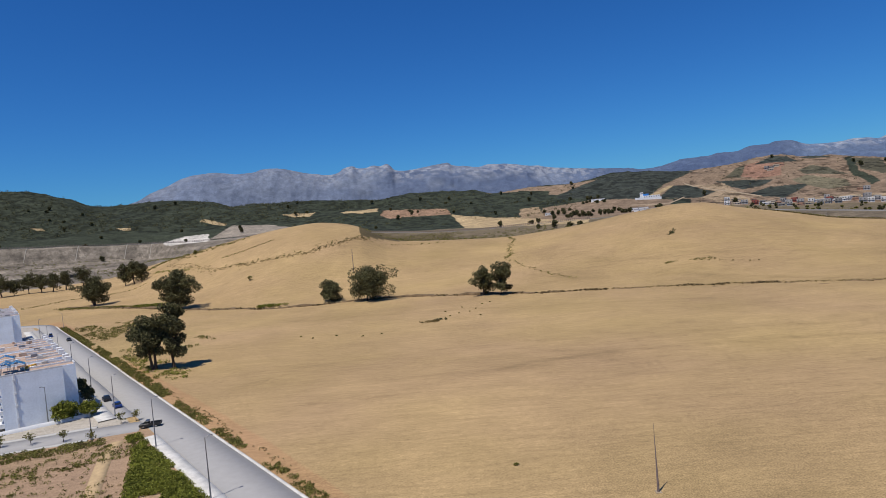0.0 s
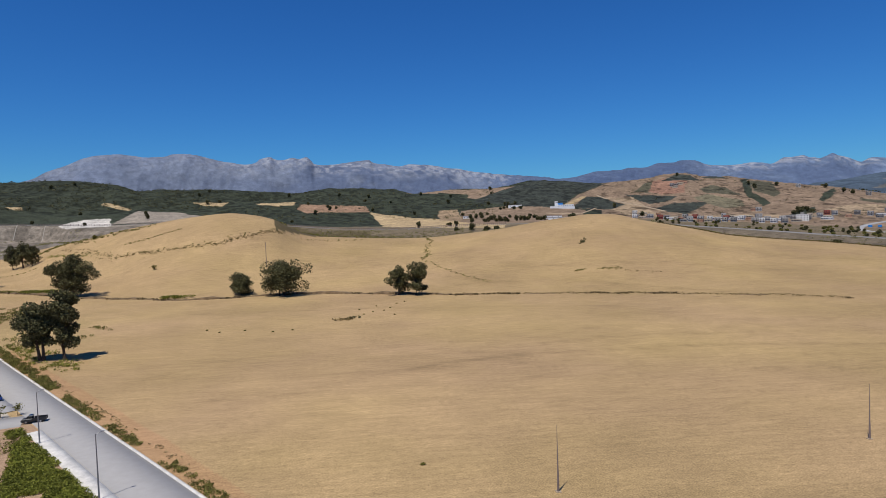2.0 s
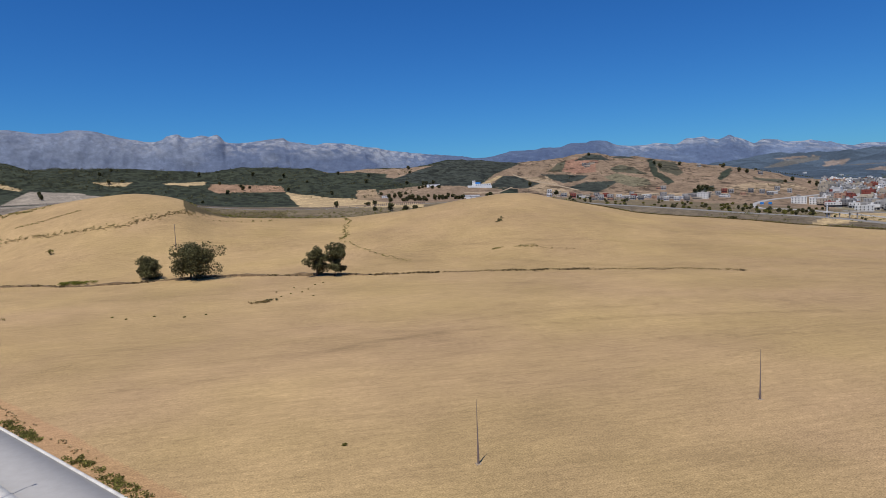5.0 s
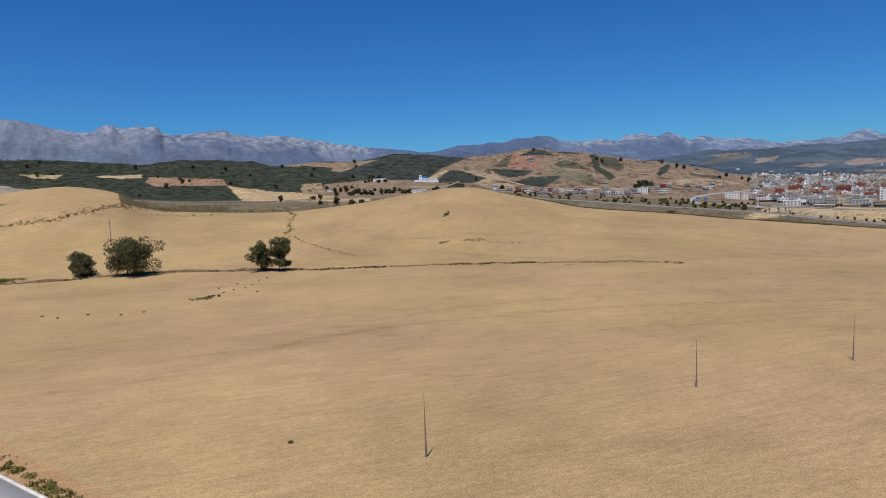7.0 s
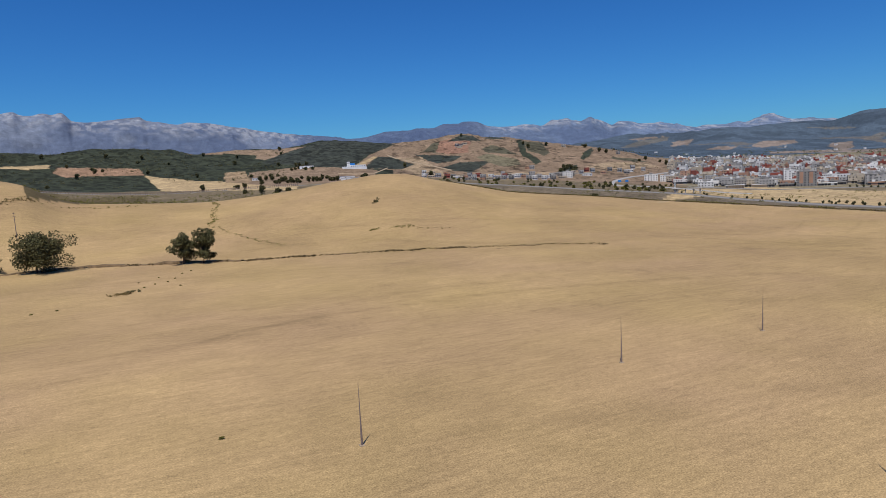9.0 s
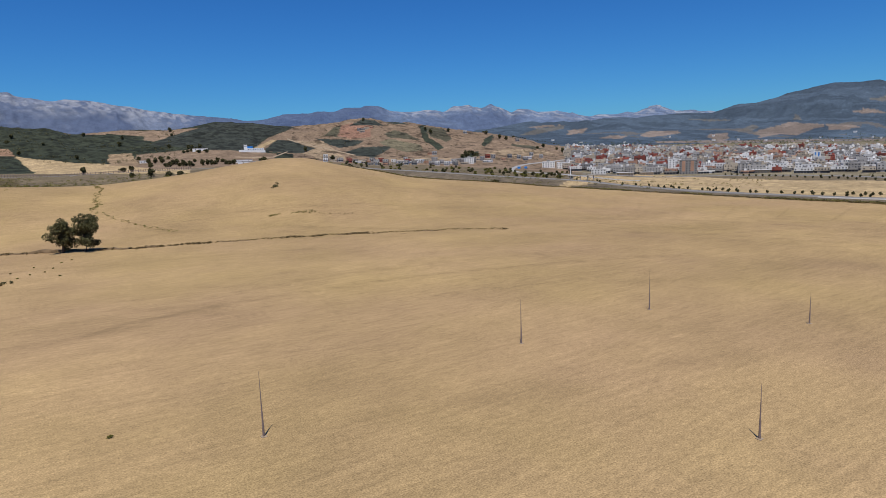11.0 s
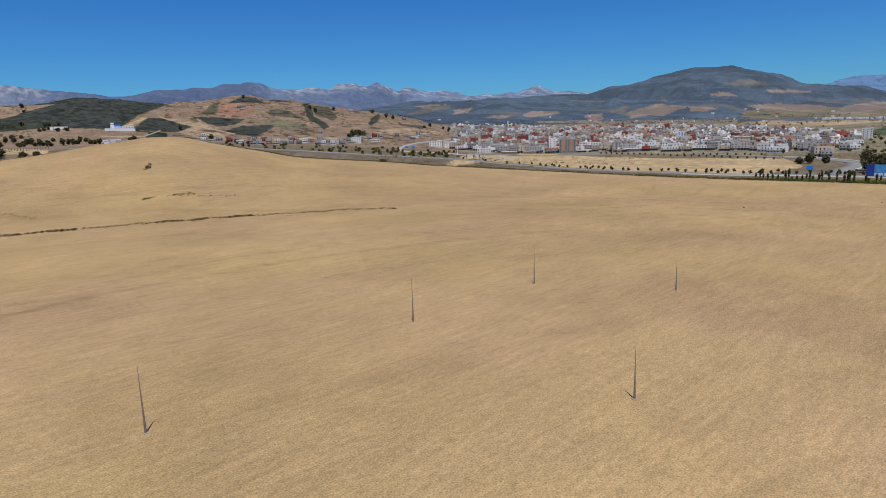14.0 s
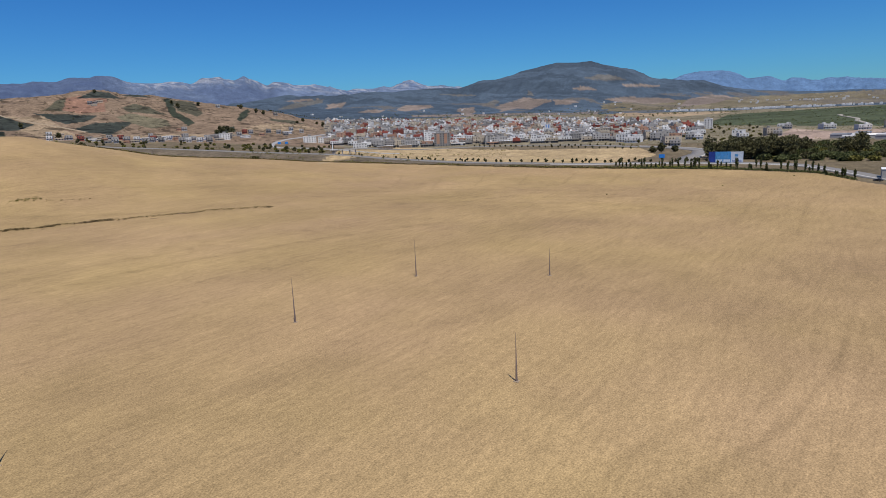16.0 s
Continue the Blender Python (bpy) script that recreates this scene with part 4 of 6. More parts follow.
def street_lamp(x, y, height, turn, label="tall slim grey street lamp on the pavement"):
    root = thing("street_lamp", label, "street lamp", pose(x, y, near_land(x, y), 0, 0, turn), "street lamps")
    part("pole", tube(bmesh.new(), [(0, 0, 0), (0, 0, height * 0.5), (0, 0, height)], [0.14, 0.10, 0.065], 8), STEEL, root)
    part("base_plate", block(-0.24, 0.24, -0.24, 0.24, 0.16, 0.36, bevel=0.03), STEEL, root)
    arm = part("arm", tube(bmesh.new(), [(0, 0, height - 0.15), (0.5, 0, height + 0.08), (0.8, 0, height + 0.14)], [0.055, 0.05, 0.045], 7), STEEL, root)
    head = part("lamp_head", block(0.6, 1.25, -0.16, 0.16, height + 0.12, height + 0.26, bevel=0.04), STEEL, root)
    part("lens", block(0.68, 1.18, -0.12, 0.12, height + 0.09, height + 0.125), LENS, head)
    return root


lamp = None
for s in (102.6, 139, 175.5, 213, 254, 295, 337, 379):
    x, y = street(s, 27.0 if s < 150 else 25.6)
    if lamp is None:
        lamp = street_lamp(x, y, 10.1, 36.9)
    else:
        copy_thing(lamp, pose(x, y, near_land(x, y), 0, 0, 36.9))
street_lamp(-100, 153.4, 9.2, 250, "tall grey street lamp before the white flats")
street_lamp(-80, 136.6, 6.1, 70, "shorter grey street lamp by the side street")
street_lamp(*street(420, 40), 9.0, 200, "dark pole at the end of the street")

# pylon on the far slope
pylon = thing("electric_pole", "thin lattice electric pole with short crossarms on the slope", "pole", pose(-64, 440, near_land(-64, 440)))
part("mast", tube(bmesh.new(), [(0, 0, -0.5), (0, 0, 17)], [0.28, 0.12], 6), POLE_PAINT, pylon)
for z in (12.5, 14.4, 16.3):
    part("crossarm", block(-0.8, 0.8, -0.08, 0.08, z, z + 0.18), POLE_PAINT, pylon)


# ---- vehicles ----
def shell(sections, half_of, bm=None):
    """A closed body lofted along x from (x, half width, bottom, top) sections."""
    bm = bm or bmesh.new()
    rings = []
    for x, w, lo, hi in sections:
        c = min(0.12, (hi - lo) * 0.3)
        rings.append([bm.verts.new(p) for p in ((x, -w, lo), (x, w, lo), (x, w, hi - c), (x, w - c, hi), (x, -w + c, hi), (x, -w, hi - c))])
    for a, b in zip(rings, rings[1:]):
        for i in range(6):
            j = (i + 1) % 6
            bm.faces.new((a[i], a[j], b[j], b[i]))
    bm.faces.new(rings[0][::-1]), bm.faces.new(rings[-1])
    bmesh.ops.recalc_face_normals(bm, faces=bm.faces[:])
    return bm


def wheels(root):
    for x in (-1.35, 1.35):
        for y in (-0.78, 0.78):
            t = part("wheel", tube(bmesh.new(), [(x, y - 0.11, 0.33), (x, y + 0.11, 0.33)], [0.33, 0.33], 14), TYRE, root)
            o = 0.125 if y > 0 else -0.125
            part("rim", tube(bmesh.new(), [(x, y + o - 0.02, 0.33), (x, y + o + 0.02, 0.33)], [0.2, 0.2], 10), RIM, t)


def car(x, y, turn, paint, label, van=False):
    root = thing("car", label, "car", pose(x, y, near_land(x, y) + 0.10, 0, 0, turn))
    part("body", shell([(-2.1, 0.78, 0.35, 0.78), (-1.9, 0.86, 0.25, 0.92), (-0.9, 0.88, 0.22, 0.98), (1.0, 0.88, 0.22, 0.95), (1.85, 0.84, 0.25, 0.82), (2.1, 0.74, 0.35, 0.68)], 6), paint, root)
    top = 1.85 if van else 1.45
    cab = part("cabin", shell([(-1.85, 0.74, 0.9, 1.0), (-1.35 if not van else -1.8, 0.70, 0.92, top - 0.04), (0.1, 0.70, 0.92, top), (1.0, 0.76, 0.9, 0.98)], 6), GLASS, root)
    part("roof", shell([(-1.4 if not van else -1.8, 0.66, top - 0.05, top + 0.01), (-0.6, 0.68, top - 0.04, top + 0.05), (0.2, 0.66, top - 0.06, top + 0.02)], 6), paint, cab)
    for yy in (-0.6, 0.6):
        part("headlight", block(2.0, 2.09, yy - 0.14, yy + 0.14, 0.55, 0.66), LENS, root)
    wheels(root)
    return root


BLACK_PAINT = material("black_car_paint", (0.015, 0.016, 0.02), 0.25, vary=0.05, specular=0.6)
BLUE_PAINT = material("blue_car_paint", (0.015, 0.05, 0.22), 0.25, vary=0.05, specular=0.6)
DARK_PAINT = material("dark_grey_car_paint", (0.02, 0.021, 0.022), 0.5, vary=0.08, specular=0.5)
WHITE_PAINT = material("white_car_paint", (0.7, 0.7, 0.7), 0.3, vary=0.05, specular=0.5)
car(*street(195.5, 26.8), 127, BLACK_PAINT, "black hatchback parked along the street")
car(*street(184.5, 27.6), 127, BLUE_PAINT, "dark blue hatchback parked along the street")
car(*street(384, 30.5), 127, BLUE_PAINT, "dark blue van at the end of the street", True)
car(*street(352, 35.2), 307, DARK_PAINT, "dark car driving at the end of the street")
car(379, 1, 60, BLACK_PAINT, "black car on the road by a white wall")
pickup = thing("pickup_truck", "small dark pickup truck crossing the junction", "pickup", pose(-70, 142.8, near_land(-70, 142.8) + 0.10, 0, 0, 190))
part("cab_body", shell([(0.2, 0.84, 0.3, 1.0), (1.2, 0.86, 0.28, 1.02), (2.1, 0.82, 0.3, 0.95), (2.35, 0.72, 0.4, 0.75)], 6), DARK_PAINT, pickup)
part("cabin", shell([(0.2, 0.76, 0.98, 1.62), (0.9, 0.74, 0.98, 1.66), (1.5, 0.78, 0.98, 1.05)], 6), GLASS, pickup)
bed = part("cargo_bed", block(-2.3, 0.15, -0.86, 0.86, 0.45, 0.62, bevel=0.02), DARK_PAINT, pickup)
for y0, y1 in ((-0.88, -0.8), (0.8, 0.88)):
    part("side_board", block(-2.3, 0.15, y0, y1, 0.6, 1.1), DARK_PAINT, bed)
part("tailboard", block(-2.34, -2.27, -0.86, 0.86, 0.6, 1.1), DARK_PAINT, bed)
wheels(pickup)


# ---- white flats ----
def flats(s0, s1, n0, n1, height, units, label):
    x, y = street(s0, n0)
    root = thing("apartment_block", label, "apartment block", pose(x, y, near_land(x, y) - 0.2, 0, 0, STREET_TURN))
    length, wide, step = s1 - s0, n1 - n0, (s1 - s0) / units
    for u in range(units):
        a, b, h = u * step, (u + 1) * step, height + (0.25 if u % 2 else 0.0)
        notch = 3.0
        bm = box(bmesh.new(), 0, wide - notch, a, b, 0, h)
        box(bm, wide - notch + 0.002, wide, a + 2.4, b, 0, h)
        unit = part("wall", bm, PLASTER, root)
        part("roof_deck", block(0.3, wide - 0.3, a + 2.7, b - 0.3, h, h + 0.06), ROOF_TILE, unit, "worn reddish roof deck")
        bm = bmesh.new()
        box(bm, 0, 0.25, a, b, h + 0.003, h + 0.45)
        box(bm, 0.25, wide - notch, a, a + 0.25, h + 0.003, h + 0.4)
        box(bm, wide - 0.25, wide, a + 2.4, b, h + 0.003, h + 0.45)
        part("parapet", bm, WHITE, unit)
        for q in range(2):
            yy = a + step * (0.38 + 0.36 * q)
            part("roof_wall", block(wide * 0.42, wide - 0.6, yy, yy + 0.3, h + 0.06, h + 0.5), WHITE, unit, "low white dividing wall")
            part("stair_head", block(wide - 1.7, wide - 0.3, yy + 0.35, yy + 1.8, h + 0.06, h + 1.5, bevel=0.05), WHITE, unit)
        for q in range(5):
            lx, ly = random.uniform(1, wide - 5), a + random.uniform(3, step - 2)
            part("roof_clutter", block(lx, lx + random.uniform(0.6, 2.2), ly, ly + random.uniform(0.5, 1.2), h + 0.06, h + random.uniform(0.4, 1.0), bevel=0.03), random.choice((ROOF_TILE, WHITE, STEEL, KERB)), unit)
        for floor in range(4):
            for q in range(3):
                yy = a + 3.6 + q * (step - 5) / 2.4
                w = part("window", block(wide - 0.02, wide + 0.05, yy, yy + 1.3, 1.3 + 3.1 * floor, 2.7 + 3.1 * floor), SHADE_GLASS, unit)
                part("sill", block(wide - 0.02, wide + 0.14, yy - 0.1, yy + 1.4, 1.18 + 3.1 * floor, 1.29 + 3.1 * floor), WHITE, w)
            for q in range(2):
                yy = a + 1.2 + q * step * 0.5
                part("balcony", block(-1.3, -0.004, yy, yy + 3.4, 0.9 + 3.1 * floor, 2.0 + 3.1 * floor, bevel=0.04), WHITE, unit, "white balcony")
    # downpipe and pilaster on the gable wall
    part("pilaster", block(2.6, 3.0, -0.18, -0.004, 0, height + 0.4, bevel=0.02), WHITE, root)
    for floor in range(4):
        part("pilaster_bracket", block(2.5, 3.1, -0.3, -0.185, 2.6 + 3.1 * floor, 3.0 + 3.1 * floor), WHITE, root)
    return root


flats(184, 258, 3.4, 19.4, 13.3, 5, "long white block of flats with a cluttered reddish flat roof")
flats(345, 400, 2.0, 16.5, 16.0, 4, "white block of flats further down the street")
flats_wall = strip("garden_wall", "low white wall round the flats", [street(s, n) for s, n in ((181.5, -4), (181.2, 6), (181, 14), (181.2, 21))], 0.15, 0.9, WHITE, kind="", category="wall", side=1.2)


def awning(s, n, z, w, l, turn):
    x, y = street(s, n)
    root = thing("awning", "sun-bleached blue cloth awning on the flat roof", "awning", pose(x, y, z, 0, 0, turn), "roof awnings")
    bm = bmesh.new()
    ridge = [bm.verts.new((0, -l, 2.5)), bm.verts.new((0, l, 2.6))]
    for sx in (-1, 1):
        e = [bm.verts.new((sx * w, -l, 1.7)), bm.verts.new((sx * w, 0, 1.62)), bm.verts.new((sx * w, l, 1.75))]
        mid = bm.verts.new((0, 0, 2.42))
        bm.faces.new((ridge[0], e[0], e[1], mid)), bm.faces.new((mid, e[1], e[2], ridge[1]))
    bmesh.ops.solidify(bm, geom=bm.faces[:], thickness=0.04)
    part("cloth", bm, BLUE_CLOTH, root)
    for sx in (-1, 1):
        for sy in (-1, 1):
            part("post", tube(bmesh.new(), [(sx * w * 0.96, sy * l * 0.96, 0), (sx * w * 0.96, sy * l * 0.96, 1.75)], [0.05, 0.05], 6), STEEL, root)


for s, n, w, l in ((188.5, 7.2, 1.8, 1.6), (191, 5.2, 1.6, 1.4), (203, 5.6, 1.9, 1.4), (187.6, 4.9, 1.0, 1.2)):
    awning(s, n, 13.2, w, l, 30)
for k in range(3):
    x, y = street(190 + k * 0.9, 9.4 + k * 0.8)
    tagged(part("roof_box", block(x - 0.4, x + 0.4, y - 0.4, y + 0.4, 13.24, 13.9, bevel=0.05), material("orange_plastic", (0.75, 0.42, 0.08), 0.5)), "small orange plastic crate on the flat roof", "crate", "roof crates")


# ---- ditch, banks and marks in the fields ----
BROWN_SCRUB = material("brown_scrub", (0.115, 0.085, 0.038), 0.85, vary=0.3, scale=0.2, spread=0.5, island=True, specular=0.1)
EARTH = material("bare_earth", (0.20, 0.135, 0.075), 0.95, vary=0.35, scale=0.4, bump=0.6, bump_scale=2)


def bearing_line(knots, b0, b1, step, wobble, seed):
    b = np.arange(b0, b1, step)
    r = curve(knots, b) + (fbm(b * 12, b * 0, 10, 3, seed) - 0.5) * wobble
    return np.column_stack([r * np.sin(np.radians(b)), r * np.cos(np.radians(b))])


bank = bearing_line(DITCH, -31, 8, 0.12, 7, 5)
strip("ditch_bank", "eroded brown earth bank along a dry ditch", bank, 1.2, 0.30 + 2.4 * np.clip(fbm(bank[:, 0], bank[:, 1], 14, 3, 9) - 0.33, 0, 1), EARTH, kind="structure", category="bank", side=1.6)
bank = bearing_line(DITCH, 8, 40, 0.15, 4, 5)
strip("ditch_bank", "low eroded bank along a dry ditch", bank, 0.6, -0.20 + 2.2 * np.clip(fbm(bank[:, 0], bank[:, 1], 14, 3, 12) - 0.42, 0, 1), EARTH, kind="structure", category="bank", side=1.4)
for off, b0, b1 in ((-7, 22, 33), (9, 15, 29)):
    bank = bearing_line(DITCH, b0, b1, 0.15, 5, 8) * (1 + off / 330)
    strip("ditch_bank", "thin broken line of bare earth beside the ditch", bank, 0.4, -0.32 + 2.0 * np.clip(fbm(bank[:, 0], bank[:, 1], 16, 3, 14) - 0.46, 0, 1), EARTH, kind="structure", category="bank", side=1.4)
g = np.random.default_rng(21)
ln = bearing_line(DITCH, -31, 40, 0.06, 8, 5)
p = ln + g.normal(size=ln.shape) * (1.2, 1.2)
keep = (fbm(p[:, 0], p[:, 1], 18, 3, 33) > np.where(ln[:, 0] < 40, 0.50, 0.60)) | (ln[:, 0] < -110)
scrub("ditch_scrub", "brown and olive scrub along a dry ditch", p[keep], 0.9, 0.85, 16, 0.42, 21, BROWN_SCRUB)
scrub("ditch_scrub", "dry straw-coloured grass along a dry ditch", p[~keep] + 0.6, 0.4, 0.6, 8, 0.35, 22, LEAF_DRY)
for k, (x, y, h, w) in enumerate(((-108, 379, 3.0, 13), (-210, 452, 3.2, 12), (-222, 458, 2.6, 10), (-196, 436, 3.0, 9))):
    q = np.column_stack([x + g.normal(size=40) * w * 0.3, y + g.normal(size=40) * 1.2])
    scrub("bramble_thicket", "dense low green thicket in the ditch", q, h, 1.3, 34, 0.5, 70 + k, LEAF_GREEN)


def clumps(name, label, points, spread, count, h, r, per, size, seed, mat):
    c = np.array(points, float)
    d = np.linspace(0, len(c) - 1, count)
    q = np.column_stack([np.interp(d, np.arange(len(c)), c[:, i]) for i in (0, 1)])
    q += np.random.default_rng(seed).normal(size=q.shape) * spread
    return scrub(name, label, q, h, r, per, size, seed, mat)


clumps("bank_scrub", "stony bank with dry brown scrub across the hill", [(-287, 661), (-191, 525), (-151, 504), (-108, 492), (-83, 503), (-63, 523)], 2.2, 420, 0.6, 1.0, 10, 0.5, 51, LEAF_DRY)
clumps("bank_scrub", "olive scrub on a bank across the hill", [(-240, 590), (-191, 525), (-151, 506), (-108, 494), (-63, 525), (0, 545)], 2.5, 110, 0.8, 1.1, 14, 0.5, 52, LEAF_OLIVE)
clumps("bank_scrub", "dark scrub along a furrow on the hill", [(-194, 556), (-174, 549), (-147, 553)], 1.0, 60, 0.7, 0.8, 12, 0.5, 53, LEAF_OLIVE)
clumps("bank_scrub", "dark olive scrub below the embankment", [(-334, 712), (-311, 720), (-250, 650), (-195, 606)], 5, 160, 1.2, 1.8, 16, 0.8, 54, LEAF_OLIVE)
clumps("gully_scrub", "scrub in a winding dry gully", [(58, 560), (58, 533), (50, 491), (49, 468), (43, 455), (59, 400), (74, 368)], 1.0, 110, 0.6, 0.9, 12, 0.5, 55, LEAF_OLIVE)
clumps("hill_scar", "dark bush in an eroded scar on the hill", [(157, 441), (160, 444), (163, 450)], 0.9, 12, 1.8, 1.1, 40, 0.45, 56, LEAF)
clumps("dry_patch", "patch of dry uncut brush on the field", [(130, 376), (136, 378)], 1.2, 16, 0.6, 0.9, 16, 0.4, 57, LEAF_OLIVE)
clumps("dry_patch", "patch of dry uncut brush on the field", [(146, 377), (158, 374)], 1.6, 30, 0.5, 0.8, 12, 0.4, 58, LEAF_OLIVE)
clumps("dry_patch", "line of dry brush on the field", [(175, 356), (152, 372)], 1.3, 18, 0.4, 0.7, 10, 0.4, 59, LEAF_DRY)
clumps("brush_heap", "heap of cut brown brush on the stubble", [(-11, 262), (-5, 264)], 1.1, 22, 0.7, 0.9, 22, 0.35, 61, LEAF_DRY)
clumps("brush_heap", "dark cut branches on a heap on the stubble", [(-6, 266), (-2, 266)], 0.5, 8, 1.3, 0.7, 24, 0.35, 62, LEAF)
clumps("ditch_scrub", "broad olive and brown scrub along the far ditch", [(-302, 489), (-262, 476), (-240, 466), (-205, 446), (-188, 430)], 2.6, 330, 1.3, 1.5, 22, 0.5, 69, LEAF_OLIVE)
g2 = np.random.default_rng(63)
for x, y in ((-34, 241), (-45, 247), (-27, 243), (0, 275), (4, 281), (9, 284), (12, 292), (6, 300), (16, 306), (20, 312), (13, 270), (-2, 290), (-60, 252), (8.7, 101.8), (346, 66), (395, 39), (300, 110), (-54, 246)):
    q = np.column_stack([x + g2.normal(size=5) * 0.15, y + g2.normal(size=5) * 0.15])
    tagged(scrub("weed_tuft", "small dark weed tuft standing in stubble", q, 0.6, 0.30, 18, 0.24, int(x) + 300, LEAF_OLIVE), category="weed")
tree("dead_bush", "half-bare leaning bush on the slope", -144, 464, 4.2, 5, 64, 0.3, 160, 0.4, mat=LEAF_OLIVE, category="bush")
tree("dead_bush", "bushy young tree on the slope by the ditch", -254, 649, 5.0, 6, 65, 0.2, 300, 0.6, mat=LEAF_OLIVE, category="bush")
clumps("green_strip", "strip of green crop on the far field", [(-300, 656), (-232, 575)], 1.5, 120, 0.3, 1.2, 12, 0.5, 66, LEAF_GREEN)
clumps("bank_scrub", "brown scrub along a far ditch", [(-358, 525), (-348, 589), (-288, 610)], 1.5, 90, 0.7, 1.1, 14, 0.5, 67, LEAF_OLIVE)
clumps("roadside_bush", "large dark bush on the verge of the main road", [(380, 468), (384, 470)], 1.4, 10, 4.0, 2.2, 60, 0.7, 68, LEAF)


# ---- houses ----
TONES = {"white": (0.76, 0.74, 0.70), "cream": (0.53, 0.45, 0.34), "grey": (0.30, 0.285, 0.265), "terracotta": (0.31, 0.085, 0.06), "peach": (0.46, 0.27, 0.18), "pale grey": (0.44, 0.42, 0.39)}
PLASTERS = {k: material("plaster_" + k.replace(" ", "_"), c, 0.88, vary=0.16, scale=0.12, spread=0.16) for k, c in TONES.items()}
PLASTERS["blue"] = material("plaster_blue", (0.03, 0.22, 0.60), 0.7, vary=0.12, scale=0.3)
PLASTERS_ISLAND = {k: material("far_plaster_" + k.replace(" ", "_"), c, 0.88, vary=0.16, scale=0.12, spread=0.35, island=True) for k, c in TONES.items()}
ROOFING = material("flat_roof", (0.42, 0.39, 0.35), 0.9, vary=0.3, scale=0.3, spread=0.25)
_w = bpy.data.meshes.new("window")
_b = block(-0.65, 0.65, -0.06, 0.03, -0.75, 0.75)
_b.to_mesh(_w), _b.free()
_w.materials.append(SHADE_GLASS)
_o = bpy.data.meshes.new("shopfront")
_b = block(-1.6, 1.6, -0.06, 0.03, -1.4, 1.2)
_b.to_mesh(_o), _b.free()
_o.materials.append(SHADE_GLASS)


def house(tone, wide, deep, floors, seed, windows=True, finish=""):
    """A flat-roofed town house, its front towards local -y."""
    rng = random.Random(seed)
    root = thing("house", f"{tone} flat-roofed house of {floors} storeys {finish}", "house", pose(0, 0, -200), "houses of the town")
    h = floors * 3.1
    hw, hd = wide / 2, deep / 2
    bm = box(bmesh.new(), -hw, hw, -hd, hd, -6, h)
    if floors > 1:
        box(bm, -hw, hw, -hd - 0.9, -hd - 0.003, 3.3, h)
    wall = part("wall", bm, PLASTERS[tone], root)
    bm = bmesh.new()
    for x0, x1, y0, y1 in ((-hw, hw, -hd - 0.9, -hd - 0.7), (-hw, hw, hd - 0.2, hd), (-hw, -hw + 0.2, -hd - 0.697, hd - 0.203), (hw - 0.2, hw, -hd - 0.697, hd - 0.203)):
        box(bm, x0, x1, y0, y1, h + 0.003, h + 0.9)
    part("parapet", bm, PLASTERS[tone], root)
    part("roof", block(-hw + 0.21, hw - 0.21, -hd + 0.1, hd - 0.21, h, h + 0.12), ROOFING, root)
    a = rng.uniform(-hw + 1.5, hw - 4.5)
    if seed < 150:
        part("stair_head", block(a, a + 3.0, 0, 3.4, h + 0.12, h + 2.9, bevel=0.06), PLASTERS[rng.choice(("white", tone, "grey"))], root)
    if rng.random() < 0.5:
        part("water_tank", tube(bmesh.new(), [(a - 1, -1, h + 0.12), (a - 1, -1, h + 1.5)], [0.55, 0.55], 9), STEEL, root)
    if windows:
        n = max(2, int(wide / 3.2))
        for f in range(floors):
            for i in range(n):
                if rng.random() < 0.12:
                    continue
                x = -hw + wide * (i + 0.5) / n
                if f == 0 and seed < 100:
                    shared("shopfront", _o, None, wall, at=pose(x, -hd - 0.02, 1.6))
                else:
                    shared("window", _w, None, wall, at=pose(x, -hd - (0.93 if f else 0.02), 1.75 + 3.1 * f))
        for f in range(1, floors):
            for i in range(2):
                if rng.random() < 0.5:
                    shared("window", _w, None, wall, at=pose(-hw - 0.02, -hd + deep * (i + 0.5) / 2, 1.75 + 3.1 * f, 0, 0, -90))
    return root


MIX = ["white"] * 8 + ["cream"] * 6 + ["pale grey"] * 6 + ["grey"] * 5 + ["terracotta"] * 3 + ["peach"] * 3
KINDS, FAR_KINDS = [], []
rng = random.Random(77)
for k in range(26):
    tone = MIX[(k * 7) % len(MIX)]
    KINDS.append(house(tone, rng.uniform(10, 22), rng.uniform(9, 13), rng.choice((1, 2, 2, 2, 3, 3)), k, True, "with shuttered windows"))
for k in range(5):
    tone = ("white", "white", "cream", "pale grey", "white")[k]
    FAR_KINDS.append(house(tone, rng.uniform(10, 18), rng.uniform(9, 13), rng.choice((2, 2, 3)), 100 + k, True, "standing alone in open country"))
_used = set()


def set_house(kinds, x, y, turn, k=None):
    """A copy of one of the kinds, its front turned to `turn` degrees."""
    fresh = [q for q in kinds if q.name not in _used]
    src = fresh[0] if fresh else kinds[rng.randrange(len(kinds)) if k is None else k]
    m = pose(x, y, near_land(x, y) - 0.3, 0, 0, turn)
    if src.name not in _used:
        _used.add(src.name)
        src.matrix_basis = m
        return src
    return copy_thing(src, m)


def polar(b, r):
    return r * math.sin(math.radians(b)), r * math.cos(math.radians(b))


